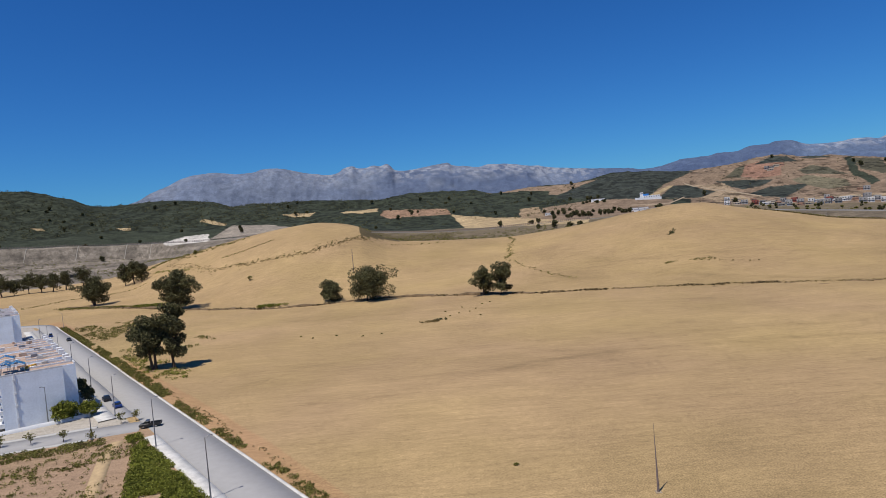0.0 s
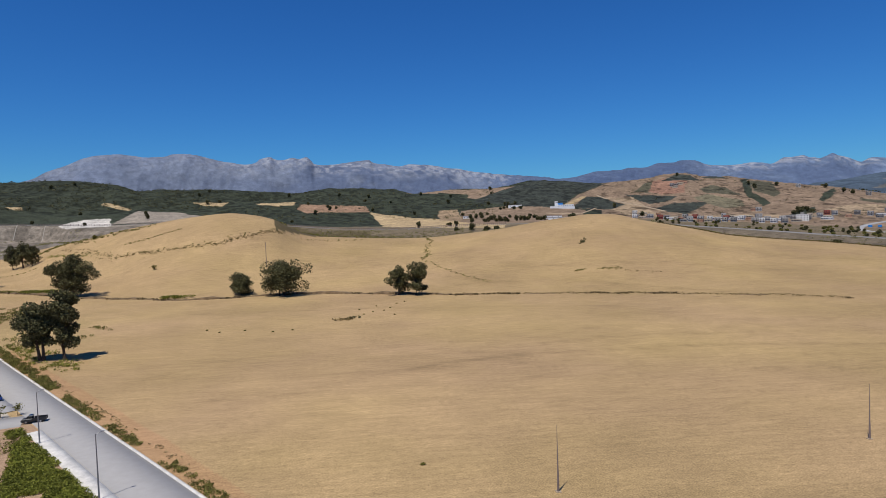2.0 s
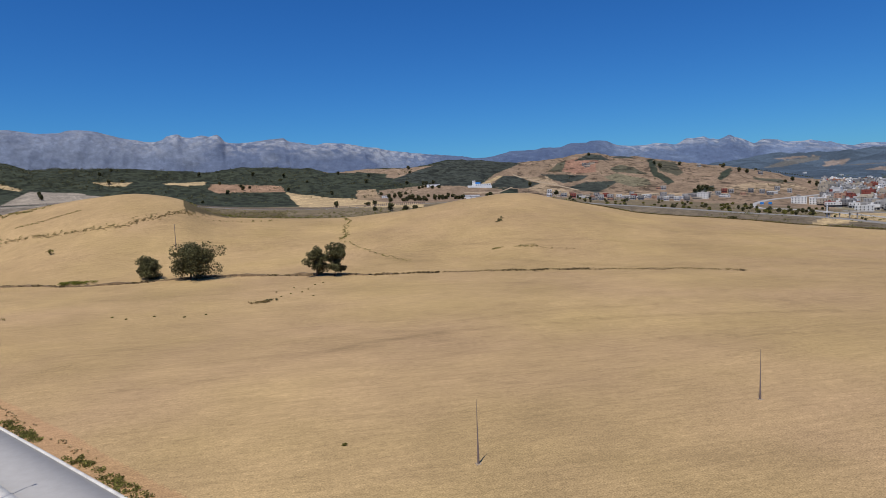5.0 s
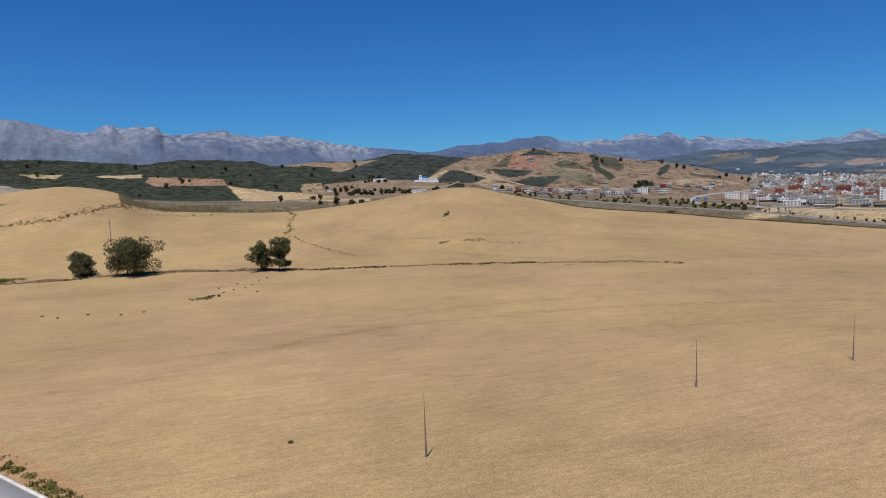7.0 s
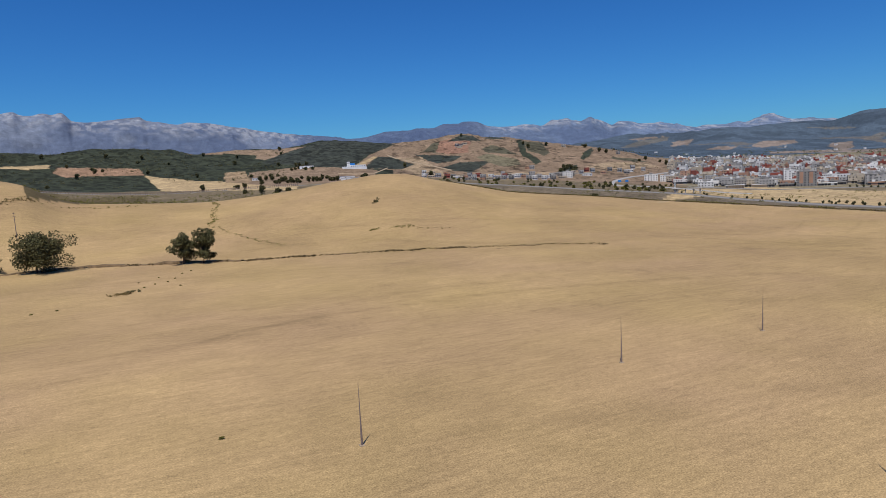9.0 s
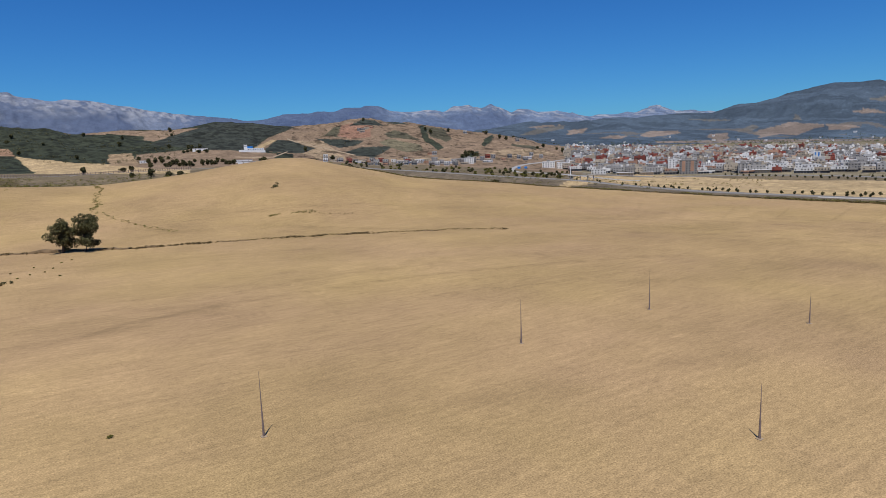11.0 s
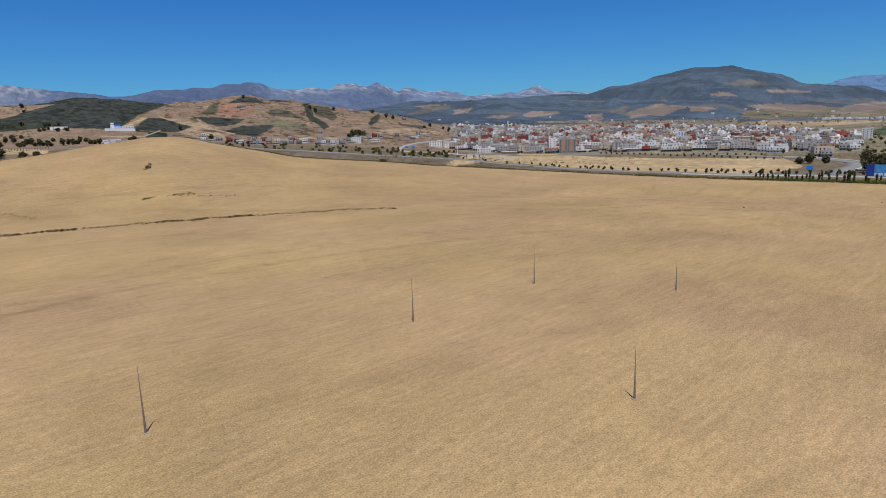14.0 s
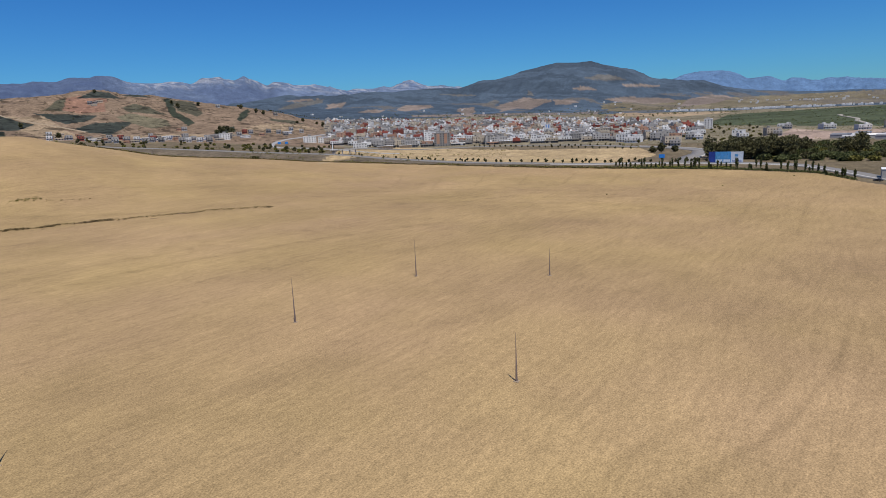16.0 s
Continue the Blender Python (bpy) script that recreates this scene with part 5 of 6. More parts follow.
# the town: rows of houses behind the flat field, climbing away
FRONT = [(46, 985), (48, 960), (51, 940), (55, 925), (60, 905), (66, 875), (72, 850), (76, 900), (79, 1040)]
far_town = {k: [] for k in TONES}
for row in range(40):
    b = 45.5 + rng.uniform(0, 1)
    while b < 77.5:
        f = float(curve(FRONT, [b])[0])
        r = f + (row * 18 if row < 7 else 126 + (row - 7) * 21)
        limit = 77.5 - max(0, row - 14) * 0.30
        if b < limit and rng.random() < (0.4 if row == 0 else 0.7 if row < 3 else 0.86):
            x, y = polar(b, r + rng.uniform(-5, 5))
            if row < 7:
                set_house(KINDS, x, y, -62 + rng.choice((0, 0, 8, -8)) if row > 1 else -b)
            else:
                far_town[rng.choice(MIX)].append((x, y))
        b += math.degrees((rng.uniform(15, 25) if row < 7 else rng.uniform(11, 21)) / r)


def joined_town(tone, places):
    """Houses too far off to count, joined: body, parapet lip, stair head; their dark openings in a second mesh."""
    walls, holes = bmesh.new(), bmesh.new()
    xs, ys = zip(*places)
    turn = Matrix.Rotation(radians(-62), 3, "Z")
    for x, y, z in zip(xs, ys, land_heights(xs, ys)):
        w, d, h = rng.uniform(4, 9.5), rng.uniform(4, 6.5), rng.choice((3.5, 6.5, 6.5, 6.5, 9.5, 9.5, 12.0))
        before = len(walls.verts)
        box(walls, -w, w, -d, d, -5, h)
        a = rng.uniform(-w, w - 3)
        box(walls, a, a + 3, -1, 2.5, h + 0.003, h + 2.6)
        start = len(holes.verts)
        for f in range(int(h / 3.1)):
            for q in range(2 + int(w / 2.4)):
                if rng.random() < 0.8:
                    c = -w + 1.2 + q * 2.4
                    if c < w - 0.8:
                        box(holes, c - 0.7, c + 0.7, -d - 0.06, -d + 0.02, 1.0 + 3.1 * f, 2.5 + 3.1 * f)
        walls.verts.ensure_lookup_table(), holes.verts.ensure_lookup_table()
        for bm_, k in ((walls, before), (holes, start)):
            for v in bm_.verts[k:]:
                v.co = turn @ v.co + Vector((x, y, z))
    name = tone.replace(" ", "_")
    tagged(part("far_town", walls, PLASTERS_ISLAND[tone]), f"crowd of small {tone} flat-roofed houses up the slope", "houses", kind="stuff")
    tagged(part("far_town_openings", holes, SHADE_GLASS), f"dark openings of the far {tone} houses", "windows", kind="stuff")


for tone, places in far_town.items():
    joined_town(tone, places)

HAMLET = [house(tone, wide, deep, floors, 150 + k, True, "in a roadside village") for k, (tone, wide, deep, floors) in enumerate((("white", 8, 8, 2), ("cream", 12, 8, 1), ("pale grey", 9, 8, 2), ("terracotta", 8, 8, 2), ("white", 16, 8, 1), ("cream", 7, 8, 1), ("grey", 9, 8, 1), ("pale grey", 7, 8, 2), ("peach", 8, 8, 1), ("cream", 14, 9, 1), ("grey", 8, 8, 2)))]
# the village along the main road, under the brown hill: bearing and sight angle of its foot line, fitted to the
# camera's view
STREET_LINE = [(24.0, -0.42), (25.4, -0.50), (27.3, -0.72), (28.4, -0.92), (30.3, -0.95), (33.3, -1.05), (35.4, -1.16), (37.4, -0.98), (39, -0.98), (41.4, -0.98), (43.4, -0.75), (46, -0.7)]
for row, density in enumerate((0.95, 0.85, 0.5)):
    b = 24.2
    while b < 44:
        e = float(curve(STREET_LINE, [b])[0]) + 0.17 * row + rng.uniform(-0.04, 0.04)
        if rng.random() < density * (0.6 if b > 37.5 else 1):
            set_house(HAMLET, *spot(b, e, 900), -b + rng.uniform(-14, 14))
        b += math.degrees(rng.uniform(9, 16) / 1060)
for b, e in ((27.25, 2.12), (27.6, 2.2), (27.95, 2.25), (28.3, 2.33), (27.5, 2.02), (33.4, -0.15), (33.8, -0.17), (41.2, 0.75), (36.6, 1.6)):
    set_house(HAMLET, *spot(b, e, 1000), -b + rng.uniform(-12, 12))
# scattered houses on the plain
for b, e in ((80.2, -2.64), (80.5, -2.7), (82.6, -2.5), (83.0, -2.52), (83.4, -1.97), (83.7, -2.0), (86.1, -2.08), (86.4, -2.1), (76.6, -2.65), (77.1, -2.67), (74.6, -3.02), (75.1, -3.1), (75.4, -3.15), (72.2, -2.75), (71.9, -2.78), (71.2, -2.72), (88.6, -2.2), (90.4, -2.1)):
    set_house(FAR_KINDS, *spot(b, e), -75 + rng.uniform(-15, 15))

for x, y, l in ((800, 8, 11), (815, 40, 8), (830, -14, 12), (790, -20, 9), (850, 20, 7), (770, 30, 6), (780, 0, 7), (812, 22, 8)):
    f = thing("shed", "long low pale metal shed on the plain", "shed", pose(x, y, near_land(x, y), 0, 0, -88 + rng.uniform(-12, 12)), "sheds on the plain")
    part("wall", block(-l, l, -7, 7, -1, 4.0, bevel=0.1), PLASTERS["pale grey"], f)
    part("roof", block(-l - 0.4, l + 0.4, -7.4, 7.4, 4.003, 5.2, 0.12), STEEL, f)

# landmark buildings on the front of the town
def tower_block(x, y, wide, deep, floors, turn, tone, label, accent=None):
    root = thing("apartment_block", label, "apartment block", pose(x, y, near_land(x, y) - 0.3, 0, 0, turn))
    h = floors * 3.1
    wl = part("wall", block(-wide, wide, -deep, deep, -4, h), PLASTERS[tone], root)
    part("parapet", block(-wide - 0.2, wide + 0.2, -deep - 0.2, deep + 0.2, h + 0.003, h + 0.8, bevel=0.05), PLASTERS[tone], root)
    part("stair_head", block(-3, 2, -2, 3, h + 0.803, h + 3.4, bevel=0.06), PLASTERS["grey"], root)
    n = int(wide * 2 / 3.6)
    for f in range(floors):
        for i in range(n):
            c = -wide + (i + 0.5) * 2 * wide / n
            shared("window", _w, None, wl, at=pose(c, -deep - 0.02, 1.7 + 3.1 * f))
    if accent:
        for i in (0.15, 0.62):
            part("facade_panel", block(-wide + wide * 2 * i, -wide + wide * 2 * (i + 0.18), -deep - 0.09, -deep - 0.065, 4, h - 0.5), PLASTERS[accent], wl, f"{accent} painted facade strip")
    return root


for b, e, wide, deep, floors, tone, label, accent in (
        (55.5, -2.48, 11.5, 9, 6, "grey", "unfinished grey concrete block of flats with peach panels", "peach"),
        (54.2, -2.3, 5, 8, 6, "white", "tall narrow white block of flats beside a grey one", None),
        (47.25, -1.8, 4.5, 7, 5, "terracotta", "terracotta red block of flats at the edge of town", None),
        (46.5, -1.8, 5, 7, 5, "peach", "peach block of flats at the edge of town", None),
        (48.2, -2.3, 10, 7, 2, "white", "low white house on the edge of the flat field", None),
        (59.65, -2.5, 6, 7, 4, "grey", "unfinished grey block beside low arcades", "pale grey"),
        (62.2, -2.35, 9, 7, 3, "white", "white building with rows of dark windows facing the field", None),
        (63.9, -2.35, 9, 7, 3, "white", "white house block with dark ground floor facing the field", None),
        (64.8, -1.7, 5, 7, 5, "white", "white tower with a bright blue facade strip", "blue"),
        (67.3, -2.4, 11, 7, 3, "pale grey", "pale grey flat building behind the avenue trees", None),
        (69.4, -2.2, 9, 8, 4, "cream", "cream yellow block of flats in the town", None),
        (76.3, -1.75, 12, 9, 3, "white", "broad white row of houses at the end of the town", None),
        (77.9, -1.82, 7, 10, 5, "white", "large plain white block at the end of the town", None),
        (73.75, -2.6, 3.6, 5, 4, "cream", "slim cream tower house beside the avenue", None),
        (43.9, -1.65, 10, 8, 3, "white", "broad white block of flats above the road", None),
        (45.1, -1.75, 9, 8, 3, "white", "white block of flats with dark windows above the road", None),
        (36.9, -1.05, 8, 8, 3, "white", "tall white house block in the roadside village", None)):
    tower_block(*spot(b, e, 780), wide, deep, floors, -b, tone, label, accent)
# low arcades and a pale tent roof at the edge of the flat field
for b, half in ((50.4, 11), (52.2, 9), (61.0, 12), (65.6, 11)):
    x, y = spot(b, -2.5, 780)
    row_shop = thing("arcade", "low pale row of open shop bays facing the field", "arcade", pose(x, y, near_land(x, y), 0, 0, -b), "shop arcades")
    part("wall", block(-half, half, 0.5, 6, -1, 3.6), PLASTERS["cream"], row_shop)
    part("roof", block(-half - 0.3, half + 0.3, -1.2, 6.3, 3.603, 4.1, bevel=0.05), WHITE, row_shop)
    for k in range(int(half / 1.6) + 1):
        c = -half + k * 2 * half / int(half / 1.6)
        part("pier", block(c - 0.3, c + 0.3, -1.0, 0.497, -1, 3.6), PLASTERS["cream"], row_shop)
x, y = spot(52.6, -2.25, 780)
pavilion = thing("pavilion", "white tent-roofed pavilion on the edge of town", "pavilion", pose(x, y, near_land(x, y), 0, 0, -52))
part("roof", block(-11, 11, -7, 7, 3.2, 6.2, 0.75), WHITE, pavilion)
for sx in (-10, 0, 10):
    for sy in (-6, 6):
        part("post", block(sx - 0.25, sx + 0.25, sy - 0.25, sy + 0.25, -1, 3.197), PLASTERS["pale grey"], pavilion)

# far white settlements on the plain
def far_rows(label, b0, b1, r0, r1, count, seed):
    g = np.random.default_rng(seed)
    bm = bmesh.new()
    for q in range(count):
        b, r = g.uniform(b0, b1), g.uniform(r0, r1)
        x, y = polar(b, r)
        z = near_land(x, y)
        w, h = g.uniform(3, 6), g.uniform(3.5, 6.5)
        box(bm, x - w, x + w, y - w * 0.7, y + w * 0.7, z - 3, z + h)
    tagged(part("far_houses", bm, PLASTERS["white"]), label, "houses", kind="stuff")


far_rows("pale far-off rows of white houses on the plain", 75, 94, 2300, 2340, 190, 3)
far_rows("pale far-off houses scattered under the mountain", 80, 95, 2600, 2900, 70, 4)
far_rows("white far-off houses on a slope behind the town", 46.3, 50, 1620, 1760, 40, 5)
far_rows("white far-off houses scattered across the foothills", 44, 76, 2200, 2700, 26, 6)


# ---- white and blue villa and farm buildings on the hillside ----
BLUE_WALL = material("bright_blue_paint", (0.03, 0.22, 0.62), 0.6, vary=0.12, scale=0.3)


def villa(b, r):
    x, y = polar(b, r)
    root = thing("villa", "long white villa with a bright blue upper terrace on the hillside", "villa", pose(x, y, near_land(x, y), 0, 0, -b))
    wing = part("wall", block(-5, 26, -6, 6, -12, 4.6, bevel=0.1), WHITE, root)
    tower = part("tower", block(-11.5, -5.1, -5, 7, -12, 11.5, bevel=0.1), WHITE, root)
    part("forecourt_wing", block(-21, -4, -14, -7, -14, 1.8, bevel=0.1), WHITE, root)
    part("blue_terrace", block(-5.0, 5, -5.5, 5, 4.61, 8.2, bevel=0.1), BLUE_WALL, root, "bright blue painted upper storey")
    part("terrace_wall", block(-20, 28, -17, -15.5, -14, 0.3), WHITE, root)
    for i in range(7):
        shared("window", _w, None, wing, at=pose(-3 + i * 4.4, -6.02, 2.4))
    for i in range(3):
        shared("window", _w, None, tower, at=pose(-10.4 + i * 2.1, -5.02, 9))
    part("mast", tube(bmesh.new(), [(14, 0, 4.6), (14, 0, 14)], [0.3, 0.12], 6), STEEL, root)


villa(17.9, 1310)
for b, r, w in ((13.9, 1345, 14), (17.2, 1130, 16), (17.9, 1060, 20), (18.3, 1040, 12), (9.6, 1240, 8)):
    x, y = polar(b, r)
    f = thing("farm_building", "low white farm building among dry fields", "farm building", pose(x, y, near_land(x, y), 0, 0, -b), "farm buildings")
    wl = part("wall", block(-w, w, -5, 5, -5, 4.2, bevel=0.08), WHITE, f)
    part("roof", block(-w - 0.3, w + 0.3, -5.3, 5.3, 4.203, 4.6, bevel=0.05), ROOFING, f)
    for i in range(3):
        shared("window", _w, None, wl, at=pose(-w * 0.6 + i * w * 0.6, -5.02, 1.9))

# ruined block houses and culvert at the foot of the embankment
for b, r, w in ((-33.8, 1085, 10), (-30.3, 1100, 14), (-29.4, 1110, 8)):
    x, y = polar(b, r)
    f = thing("ruined_shed", "roofless pale concrete shed with a dark slab in place of its doorway", "shed", pose(x, y, near_land(x, y), 0, 0, -b), "ruined sheds")
    part("wall", block(-w, w, -5, 5, -3, 7.5, bevel=0.2), PLASTERS["cream"], f)
    # dark slab on the solid wall, standing in for the shade inside a doorway
    part("opening", block(-w * 0.5, w * 0.3, -5.06, -4.9, 0.5, 5), SHADE_GLASS, f)

EARTH_PALE = material("stained_concrete", (0.38, 0.34, 0.28), 0.9, vary=0.25, scale=0.5)
# fence on the embankment and its drains
fence = thing("fence", "long dark post fence on top of the embankment", "fence")
bb = np.arange(-37, 13.2, 0.18)
rr = curve(ROAD_RANGE, bb) - 9
fx, fy = rr * np.sin(np.radians(bb)), rr * np.cos(np.radians(bb))
fz = land_heights(fx, fy)
_p = bpy.data.meshes.new("post")
_b = block(-0.3, 0.3, -0.3, 0.3, -1.0, 3.6)
_b.to_mesh(_p), _b.free()
for x, y, z in zip(fx, fy, fz):
    shared("post", _p, POLE_PAINT, fence, at=pose(x, y, z))
bm = bmesh.new()
for i in range(len(fx) - 1):
    tube(bm, [(fx[i], fy[i], fz[i] + 2.2), (fx[i + 1], fy[i + 1], fz[i + 1] + 2.2)], [0.2, 0.2], 4)
part("rail", bm, POLE_PAINT, fence)
for b in (-33.2, -29.8, -26.4, -24.6, -22.0, -20.0, 4.6, 7.2):
    pts = [polar(b - 0.35 * f, float(curve(ROAD_RANGE, [b])[0]) - 15 - 26 * f) for f in np.linspace(0, 1, 9)]
    strip("drain_channel", "pale concrete drain running down the embankment", pts, 0.55, 0.3, EARTH_PALE, category="drain")


LEAF_GROVE = material("grove_foliage", (0.115, 0.130, 0.045), 0.75, vary=0.3, scale=0.1, spread=0.5, island=True, specular=0.2)


# ---- trees of the valley and the plain ----
def leafy_kind(label, h, w, seed, leaves, size, group, base=0.15, mat=LEAF, name="valley_tree"):
    return tree(name, label, 0, -300 - seed, h, w, seed, base, leaves, size, mat=mat, group=group)


VALLEY = [leafy_kind("dark round evergreen tree in the dry valley", h, w, 200 + k, 520, 1.1, "valley trees") for k, (h, w) in enumerate(((9, 9), (11, 9), (7, 9), (12, 11), (6, 8)))]
SMALL = [leafy_kind("small dark bushy tree beside the main road", h, q, 215 + k, 300, 0.7, "roadside trees", 0.1, m, "roadside_tree") for k, (h, q, m) in enumerate(((4.2, 4, LEAF), (3.2, 4.4, LEAF), (5.5, 4.8, LEAF), (2.6, 4.5, LEAF_OLIVE), (3.6, 5, LEAF_OLIVE)))]
_first = {}


def plant(kinds, x, y):
    src = kinds[rng.randrange(len(kinds))]
    m = pose(x, y, near_land(x, y) - 0.2, 0, 0, rng.uniform(0, 360))
    if src.name not in _first:
        _first[src.name] = True
        src.matrix_basis = m
        return src
    return copy_thing(src, m)


for b, r in ((10.0, 1085), (11.2, 1090), (11.5, 1092), (12.2, 1095), (12.5, 1090), (13.0, 1070), (13.2, 1072), (14.4, 1082), (14.7, 1076), (15.0, 1100), (15.9, 1085), (16.2, 1082), (12.6, 1340), (12.9, 1345), (13.2, 1350), (13.5, 1345), (13.8, 1320), (10.8, 1290), (11.4, 1280), (18.7, 1085), (19.0, 1082), (19.3, 1085), (8.0, 1000), (8.6, 985), (5.2, 990)):
    plant(VALLEY, *polar(b, r))
for b, e in ((9.2, 0.25), (9.9, -0.05), (10.4, -0.05), (10.9, -0.06), (11.7, -0.25), (12.0, -0.25), (12.7, -0.34), (13.4, -0.06), (14.0, -0.38), (15.2, -0.15), (15.6, -0.15), (16.1, -0.36), (16.5, -0.36), (13.0, 1.0), (13.3, 1.0), (13.6, 0.98), (13.9, 0.98), (14.4, 0.7), (8.6, -1.1), (10.0, -1.15), (11.3, -1.3), (12.2, -1.2), (36.3, -0.5), (36.6, -0.4), (36.9, -0.3), (37.2, -0.3), (37.5, -0.4), (36.8, -0.55), (37.4, -0.6)):
    plant(VALLEY, *spot(b, e, 700))
for q in range(26):
    f = q / 25
    plant(SMALL, *spot(40.6 + 4.2 * f + rng.uniform(-0.05, 0.05), 1.22 - 0.9 * f, 1000))
for q in range(70):
    plant(SMALL, *spot(rng.uniform(46.5, 76), rng.uniform(-2.0, -0.6), 900))
for q in range(105):
    b = rng.uniform(25, 46)
    road_r, foot_r = float(curve(ROAD_RANGE, [b])[0]), float(curve(FOOT_RANGE, [b])[0])
    plant(SMALL, *polar(b, road_r + 14 + rng.random() ** 1.4 * max(foot_r - road_r - 60, 60)))
for q in range(46):
    b, r = rng.uniform(-36, 12), rng.uniform(1250, 1800)
    plant(VALLEY, *polar(b, r))
for q in range(16):
    b = rng.uniform(22, 46)
    plant(VALLEY, *polar(b, rng.uniform(1150, 1700)))
for q in range(60):
    plant(SMALL, *polar(rng.uniform(70, 82), rng.uniform(800, 1300)))
for q in range(50):
    plant(SMALL, *polar(rng.uniform(47, 70), rng.uniform(930, 1300)))


def hill_clumps(name, label, b0, b1, r0, r1, count, size, seed, mat, patchy, within=None):
    g = np.random.default_rng(seed)
    b, r = g.uniform(b0, b1, count), g.uniform(r0, r1, count)
    q = np.column_stack([r * np.sin(np.radians(b)), r * np.cos(np.radians(b))])
    q = q[fbm(q[:, 0], q[:, 1], 90, 3, seed) > patchy]
    s = g.uniform(0.5, 1.5, len(q)) * size
    return scrub(name, label, q, s * 1.2, s, 20, size * 0.42, seed, mat, 0.75)


hill_clumps("hill_scrub", "dark evergreen scrub dotted over the far hills", -37, -12, 1500, 2000, 2600, 2.8, 401, LEAF, 0.40)
hill_clumps("hill_scrub", "dark evergreen scrub dotted over the lower hills", -14, 12, 1250, 1950, 1500, 2.6, 402, LEAF, 0.47)
hill_clumps("hill_scrub", "sparse dark bushes on the dry brown hill", 22, 46, 1150, 1800, 700, 2.0, 403, LEAF, 0.53)
hill_clumps("valley_scrub", "olive and brown scrub below the embankment", -37, -22, 970, 1310, 900, 1.7, 404, LEAF_OLIVE, 0.48)
hill_clumps("slope_scrub", "olive scrub on a rough slope behind the field", -7.4, 2, 570, 930, 700, 1.3, 405, LEAF_OLIVE, 0.42)
hill_clumps("slope_scrub", "dry scrub on the rubble slope below the main road", 24, 62, 600, 860, 900, 1.2, 406, LEAF_OLIVE, 0.48)
hill_clumps("slope_scrub", "dark scrub on the bank between field and main road", 0, 13, 610, 950, 900, 1.3, 409, LEAF_OLIVE, 0.40)
hill_clumps("foothill_woods", "dark woods and hedges on the foothills behind the town", 46, 80, 2000, 2600, 1500, 3.2, 410, LEAF_GROVE, 0.50)
hill_clumps("plain_scrub", "scattered low scrub on the open plain", 68, 92, 700, 1300, 900, 1.2, 407, LEAF_OLIVE, 0.46)
hill_clumps("plain_scrub", "dark low bushes on the green plain", 78, 93, 1150, 2200, 900, 1.8, 408, LEAF_GROVE, 0.44)
TOWN_ROW = [leafy_kind("small clipped street tree along the avenue", 2.6 + 0.5 * k, 2.1 + 0.3 * k, 230 + k, 200, 0.55, "avenue trees", 0.3, name="avenue_tree") for k in range(3)]
for b in np.arange(46.5, 79, 0.55):
    r = float(curve(ROAD_RANGE, [b])[0])
    if rng.random() < 0.7:
        plant(TOWN_ROW, *polar(b + rng.uniform(-0.25, 0.25), r + rng.uniform(8, 12)))
    if rng.random() < 0.45:
        plant(TOWN_ROW, *polar(b + rng.uniform(-0.2, 0.2), r + 24))
for q in range(26):
    plant(TOWN_ROW, 655 + q * 3.2 + rng.uniform(-1, 1), 215 + q * 9.5)
for q in range(10):
    plant(TOWN_ROW, 720 + rng.uniform(-6, 6), 250 + q * 9)

# the dark grove behind the hoarding
GROVE = [leafy_kind("dense dark grove tree behind the road", h, w, 240 + k, 900, 0.9, "grove trees", 0.08, m, "grove_tree") for k, (h, w, m) in enumerate(((17, 16, LEAF), (14, 14, LEAF), (5, 10, LEAF), (4.2, 10, LEAF_GROVE), (4.6, 11, LEAF_GROVE), (3.8, 9, LEAF_OLIVE)))]
for x, y in ((520, 108), (528, 98), (536, 112), (540, 90), (530, 84), (548, 100), (520, 72), (530, 62), (536, 70)):
    plant(GROVE[:2], x, y)
for q in range(16):
    plant(GROVE[:2], *polar(rng.uniform(78.9, 81.2), rng.uniform(520, 560)))
for q in range(12):
    plant(GROVE[:2], *polar(rng.uniform(81.4, 84.0), rng.uniform(525, 570)))
for q in range(190):
    b, r = rng.uniform(82, 95), rng.uniform(500, 690)
    plant(GROVE[2:] if rng.random() < 0.93 else GROVE[1:2], *polar(b, r))
for x, y in ((604, 170), (598, 176), (615, 160)):
    plant(VALLEY, x, y)

# cypress spikes and hedge on the verge of the main road
SPIKES = [tree("cypress", "slim dark cypress in a row on the verge", 0, -700 - k, h, wd, 260 + k, 0.05, 300, 0.45, tall=0.8, mat=LEAF_GROVE, group="cypress row") for k, (h, wd) in enumerate(((6.5, 1.6), (4.5, 1.3), (8, 1.8), (3.2, 1.4)))]
for b in np.arange(70.5, 88.2, 0.30):
    if rng.random() < 0.85:
        plant(SPIKES, *polar(b + rng.uniform(-0.2, 0.2), float(curve(CREST_RANGE, [b])[0]) + rng.uniform(6, 30) * (1 if b < 82 else 0.6)))
hedge = bearing_line(CREST_RANGE, 70, 88.5, 0.05, 3, 8)
hedge = hedge * (1 + (6 + np.random.default_rng(2).uniform(0, 3, len(hedge)))[:, None] / np.linalg.norm(hedge, axis=1, keepdims=True))
scrub("hedge", "clipped dark-green hedge along the field edge", hedge, 1.6, 1.2, 26, 0.5, 31, LEAF_GROVE)
g = np.random.default_rng(8)
lawn = np.array([polar(b, float(curve(CREST_RANGE, [b])[0]) + d) for b, d in zip(g.uniform(72, 80, 500), g.uniform(12, 32, 500))])
scrub("lawn", "watered green lawn beside the main road", lawn, 0.2, 1.1, 12, 0.6, 32, LEAF_GREEN, 0.25)
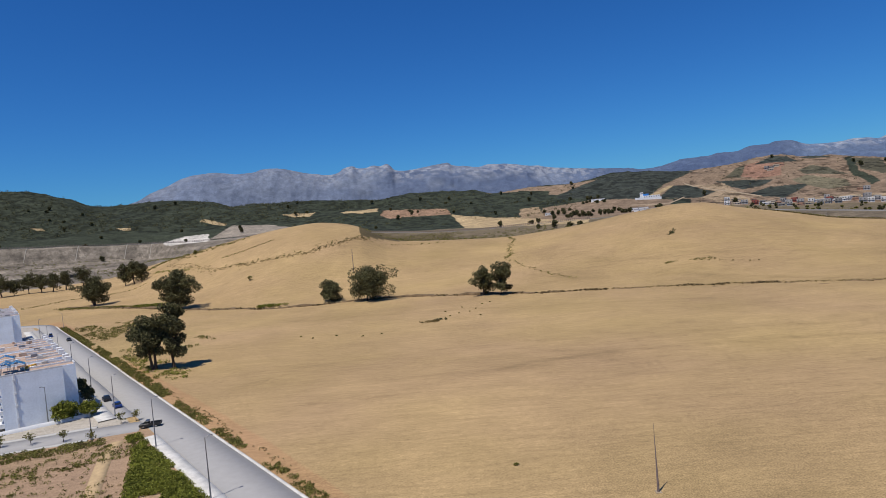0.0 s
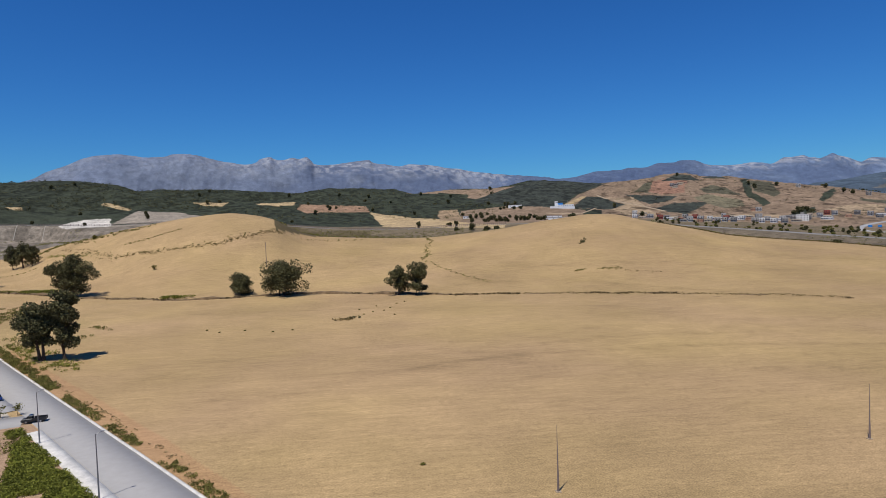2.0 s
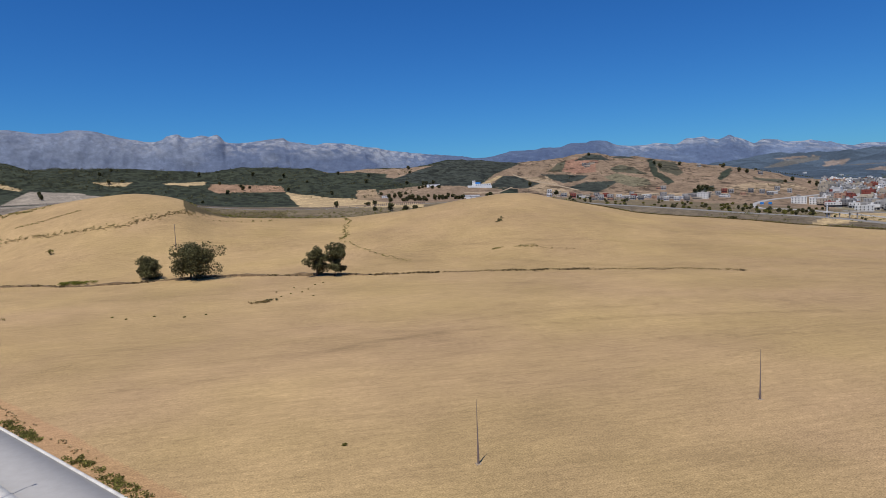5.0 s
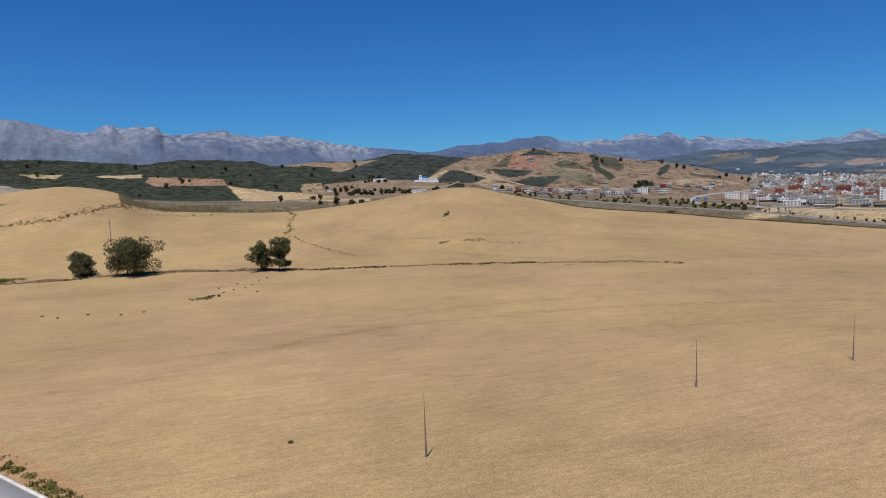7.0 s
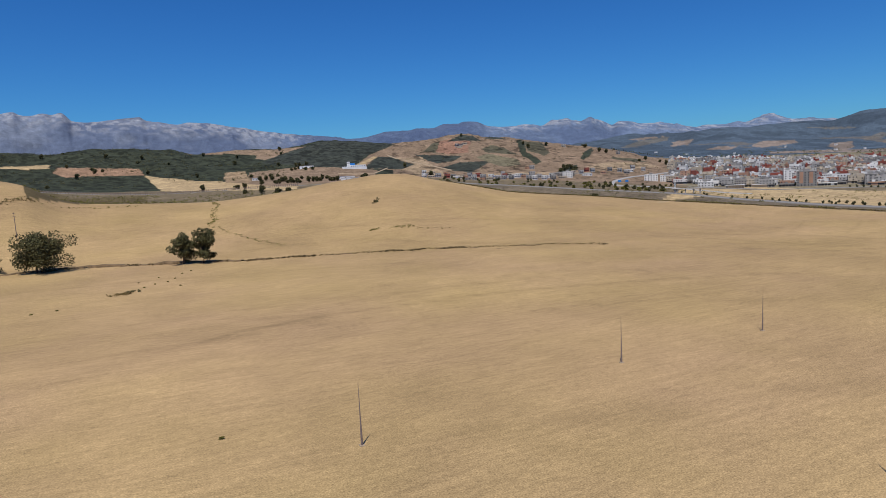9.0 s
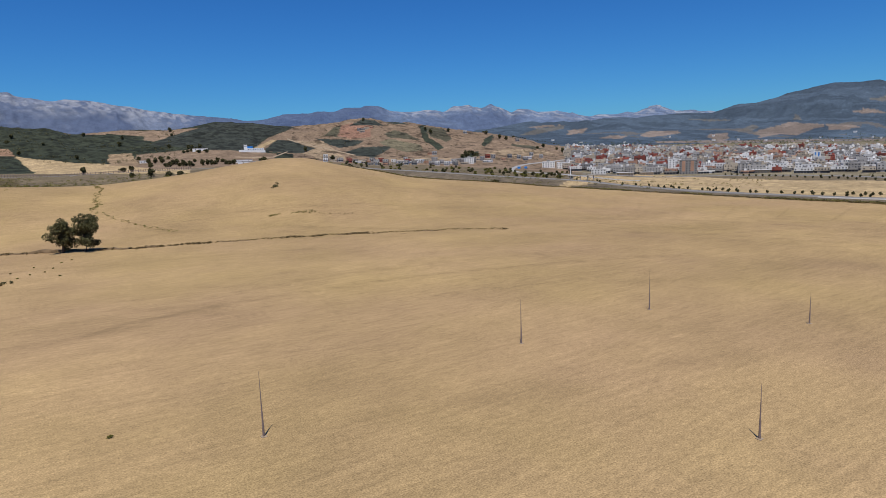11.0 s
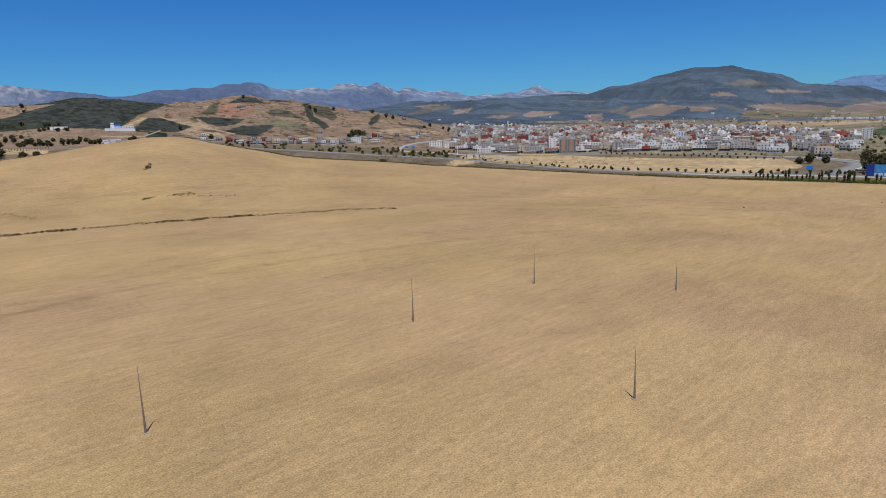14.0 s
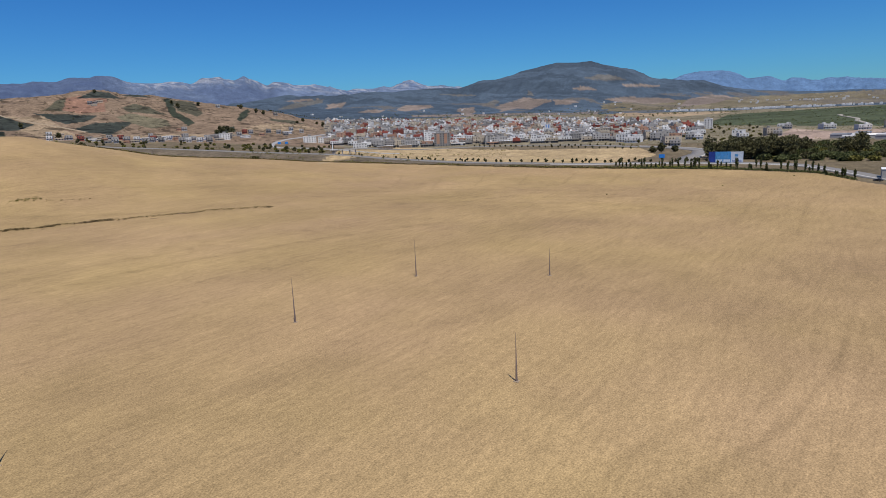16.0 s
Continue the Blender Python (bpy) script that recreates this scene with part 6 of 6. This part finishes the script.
edge = bearing_line(CREST_RANGE, 26, 72, 0.05, 8, 14) * 1.012
scrub("verge_scrub", "dry brown scrub on the verge of the main road", edge, 0.8, 1.1, 12, 0.6, 33, LEAF_DRY)
keep = fbm(edge[:, 0], edge[:, 1], 25, 3, 15) > 0.52
scrub("verge_scrub", "dark olive scrub on the verge of the main road", edge[keep] * 1.012, 1.1, 1.3, 14, 0.6, 34, LEAF_OLIVE)

# hoarding at the junction
hoard = thing("hoarding", "long blue and white advertising hoarding beside the road", "hoarding", pose(483, 91, near_land(483, 91), 0, 0, -86))
SKYBLUE = material("hoarding_blue", (0.09, 0.34, 0.68), 0.5, vary=0.35, scale=0.08)
PALE = material("hoarding_pale", (0.62, 0.68, 0.74), 0.5, vary=0.15, scale=0.2)
NAVY = material("hoarding_navy", (0.03, 0.06, 0.28), 0.5, vary=0.25, scale=0.3)
for x0, x1, paint in ((-11.2, -6.9, NAVY), (-6.85, -1.8, SKYBLUE), (-1.75, 3.3, SKYBLUE), (3.35, 11.2, PALE)):
    pn = part("panel", block(x0, x1, -0.15, 0.15, 0.5, 8.0, bevel=0.03), paint, hoard)
    if paint is SKYBLUE:
        part("picture_block", block(x0 + 0.3, x1 - 0.3, -0.19, -0.153, 0.9, 2.6), PALE, pn)
        part("picture_block", block(x0 + 0.8, x0 + 3.4, -0.19, -0.153, 3.2, 5.4), BLUE_CLOTH, pn)
    elif paint is PALE:
        part("picture_block", block(x0 + 2.4, x0 + 4.6, -0.19, -0.153, 4.6, 6.2), BLUE_CLOTH, pn)
        part("picture_block", block(x0 + 0.8, x0 + 7.0, -0.19, -0.153, 1.2, 1.8), NAVY, pn)
    for sx in (x0 + 0.4, x1 - 0.4):
        part("support", tube(bmesh.new(), [(sx, 0.3, -0.5), (sx, 0.3, 7.8)], [0.12, 0.12], 6), STEEL, hoard)
sign = thing("road_sign", "large blue direction sign on two posts", "road sign", pose(500, 140, near_land(500, 140), 0, 0, -74))
part("panel", block(-2.1, 2.1, -0.08, 0.08, 2.4, 5.2, bevel=0.04), BLUE_WALL, sign)
for sx in (-1.5, 1.5):
    part("post", tube(bmesh.new(), [(sx, 0.2, -0.3), (sx, 0.2, 5.0)], [0.12, 0.12], 6), STEEL, sign)
for b in (41.3, 41.9):
    x, y = spot(b, -1.8, 760)
    copy_thing(sign, pose(x, y, near_land(x, y), 0, 0, -b))
box_wall = thing("site_wall", "white rendered wall of a roadside compound", "wall", pose(400, -10, near_land(400, -10), 0, 0, -88))
part("wall", block(-10, 8, -5, 5, -0.5, 4.6, bevel=0.1), PLASTERS["pale grey"], box_wall)
part("coping", block(-10.2, 8.2, -5.2, 5.2, 4.603, 4.9, bevel=0.05), WHITE, box_wall)
# white post and low deck of unknown use beside the main road
pier = thing("bridge_pier", "tall white post with a low deck beside the road", "bridge", pose(*polar(45.8, 700), near_land(*polar(45.8, 700)), 0, 0, -46))
part("pylon", block(-0.6, 0.6, -0.6, 0.6, -1, 13, 0.45), WHITE, pier)
part("deck", block(-3, 26, -3, 3, 3.8, 4.5, bevel=0.1), PLASTERS["pale grey"], pier)
for sx in (2, 10, 18, 24):
    part("column", block(sx - 0.6, sx + 0.6, -2, 2, -1, 3.797), PLASTERS["grey"], pier)

strip("field_track", "pale dirt track winding across the green plain", [(1120, 19), (1180, 24), (1280, 40), (1364, 42), (1480, 70), (1586, 82)], 4.0, 0.5, EARTH_PALE, category="track")
strip("avenue_kerb", "pale kerb on the inner side of the avenue", [(503, 114), (533, 121), (582, 123), (630, 132), (658, 153), (679, 179), (704, 223)], 0.9, 0.6, KERB, category="kerb")
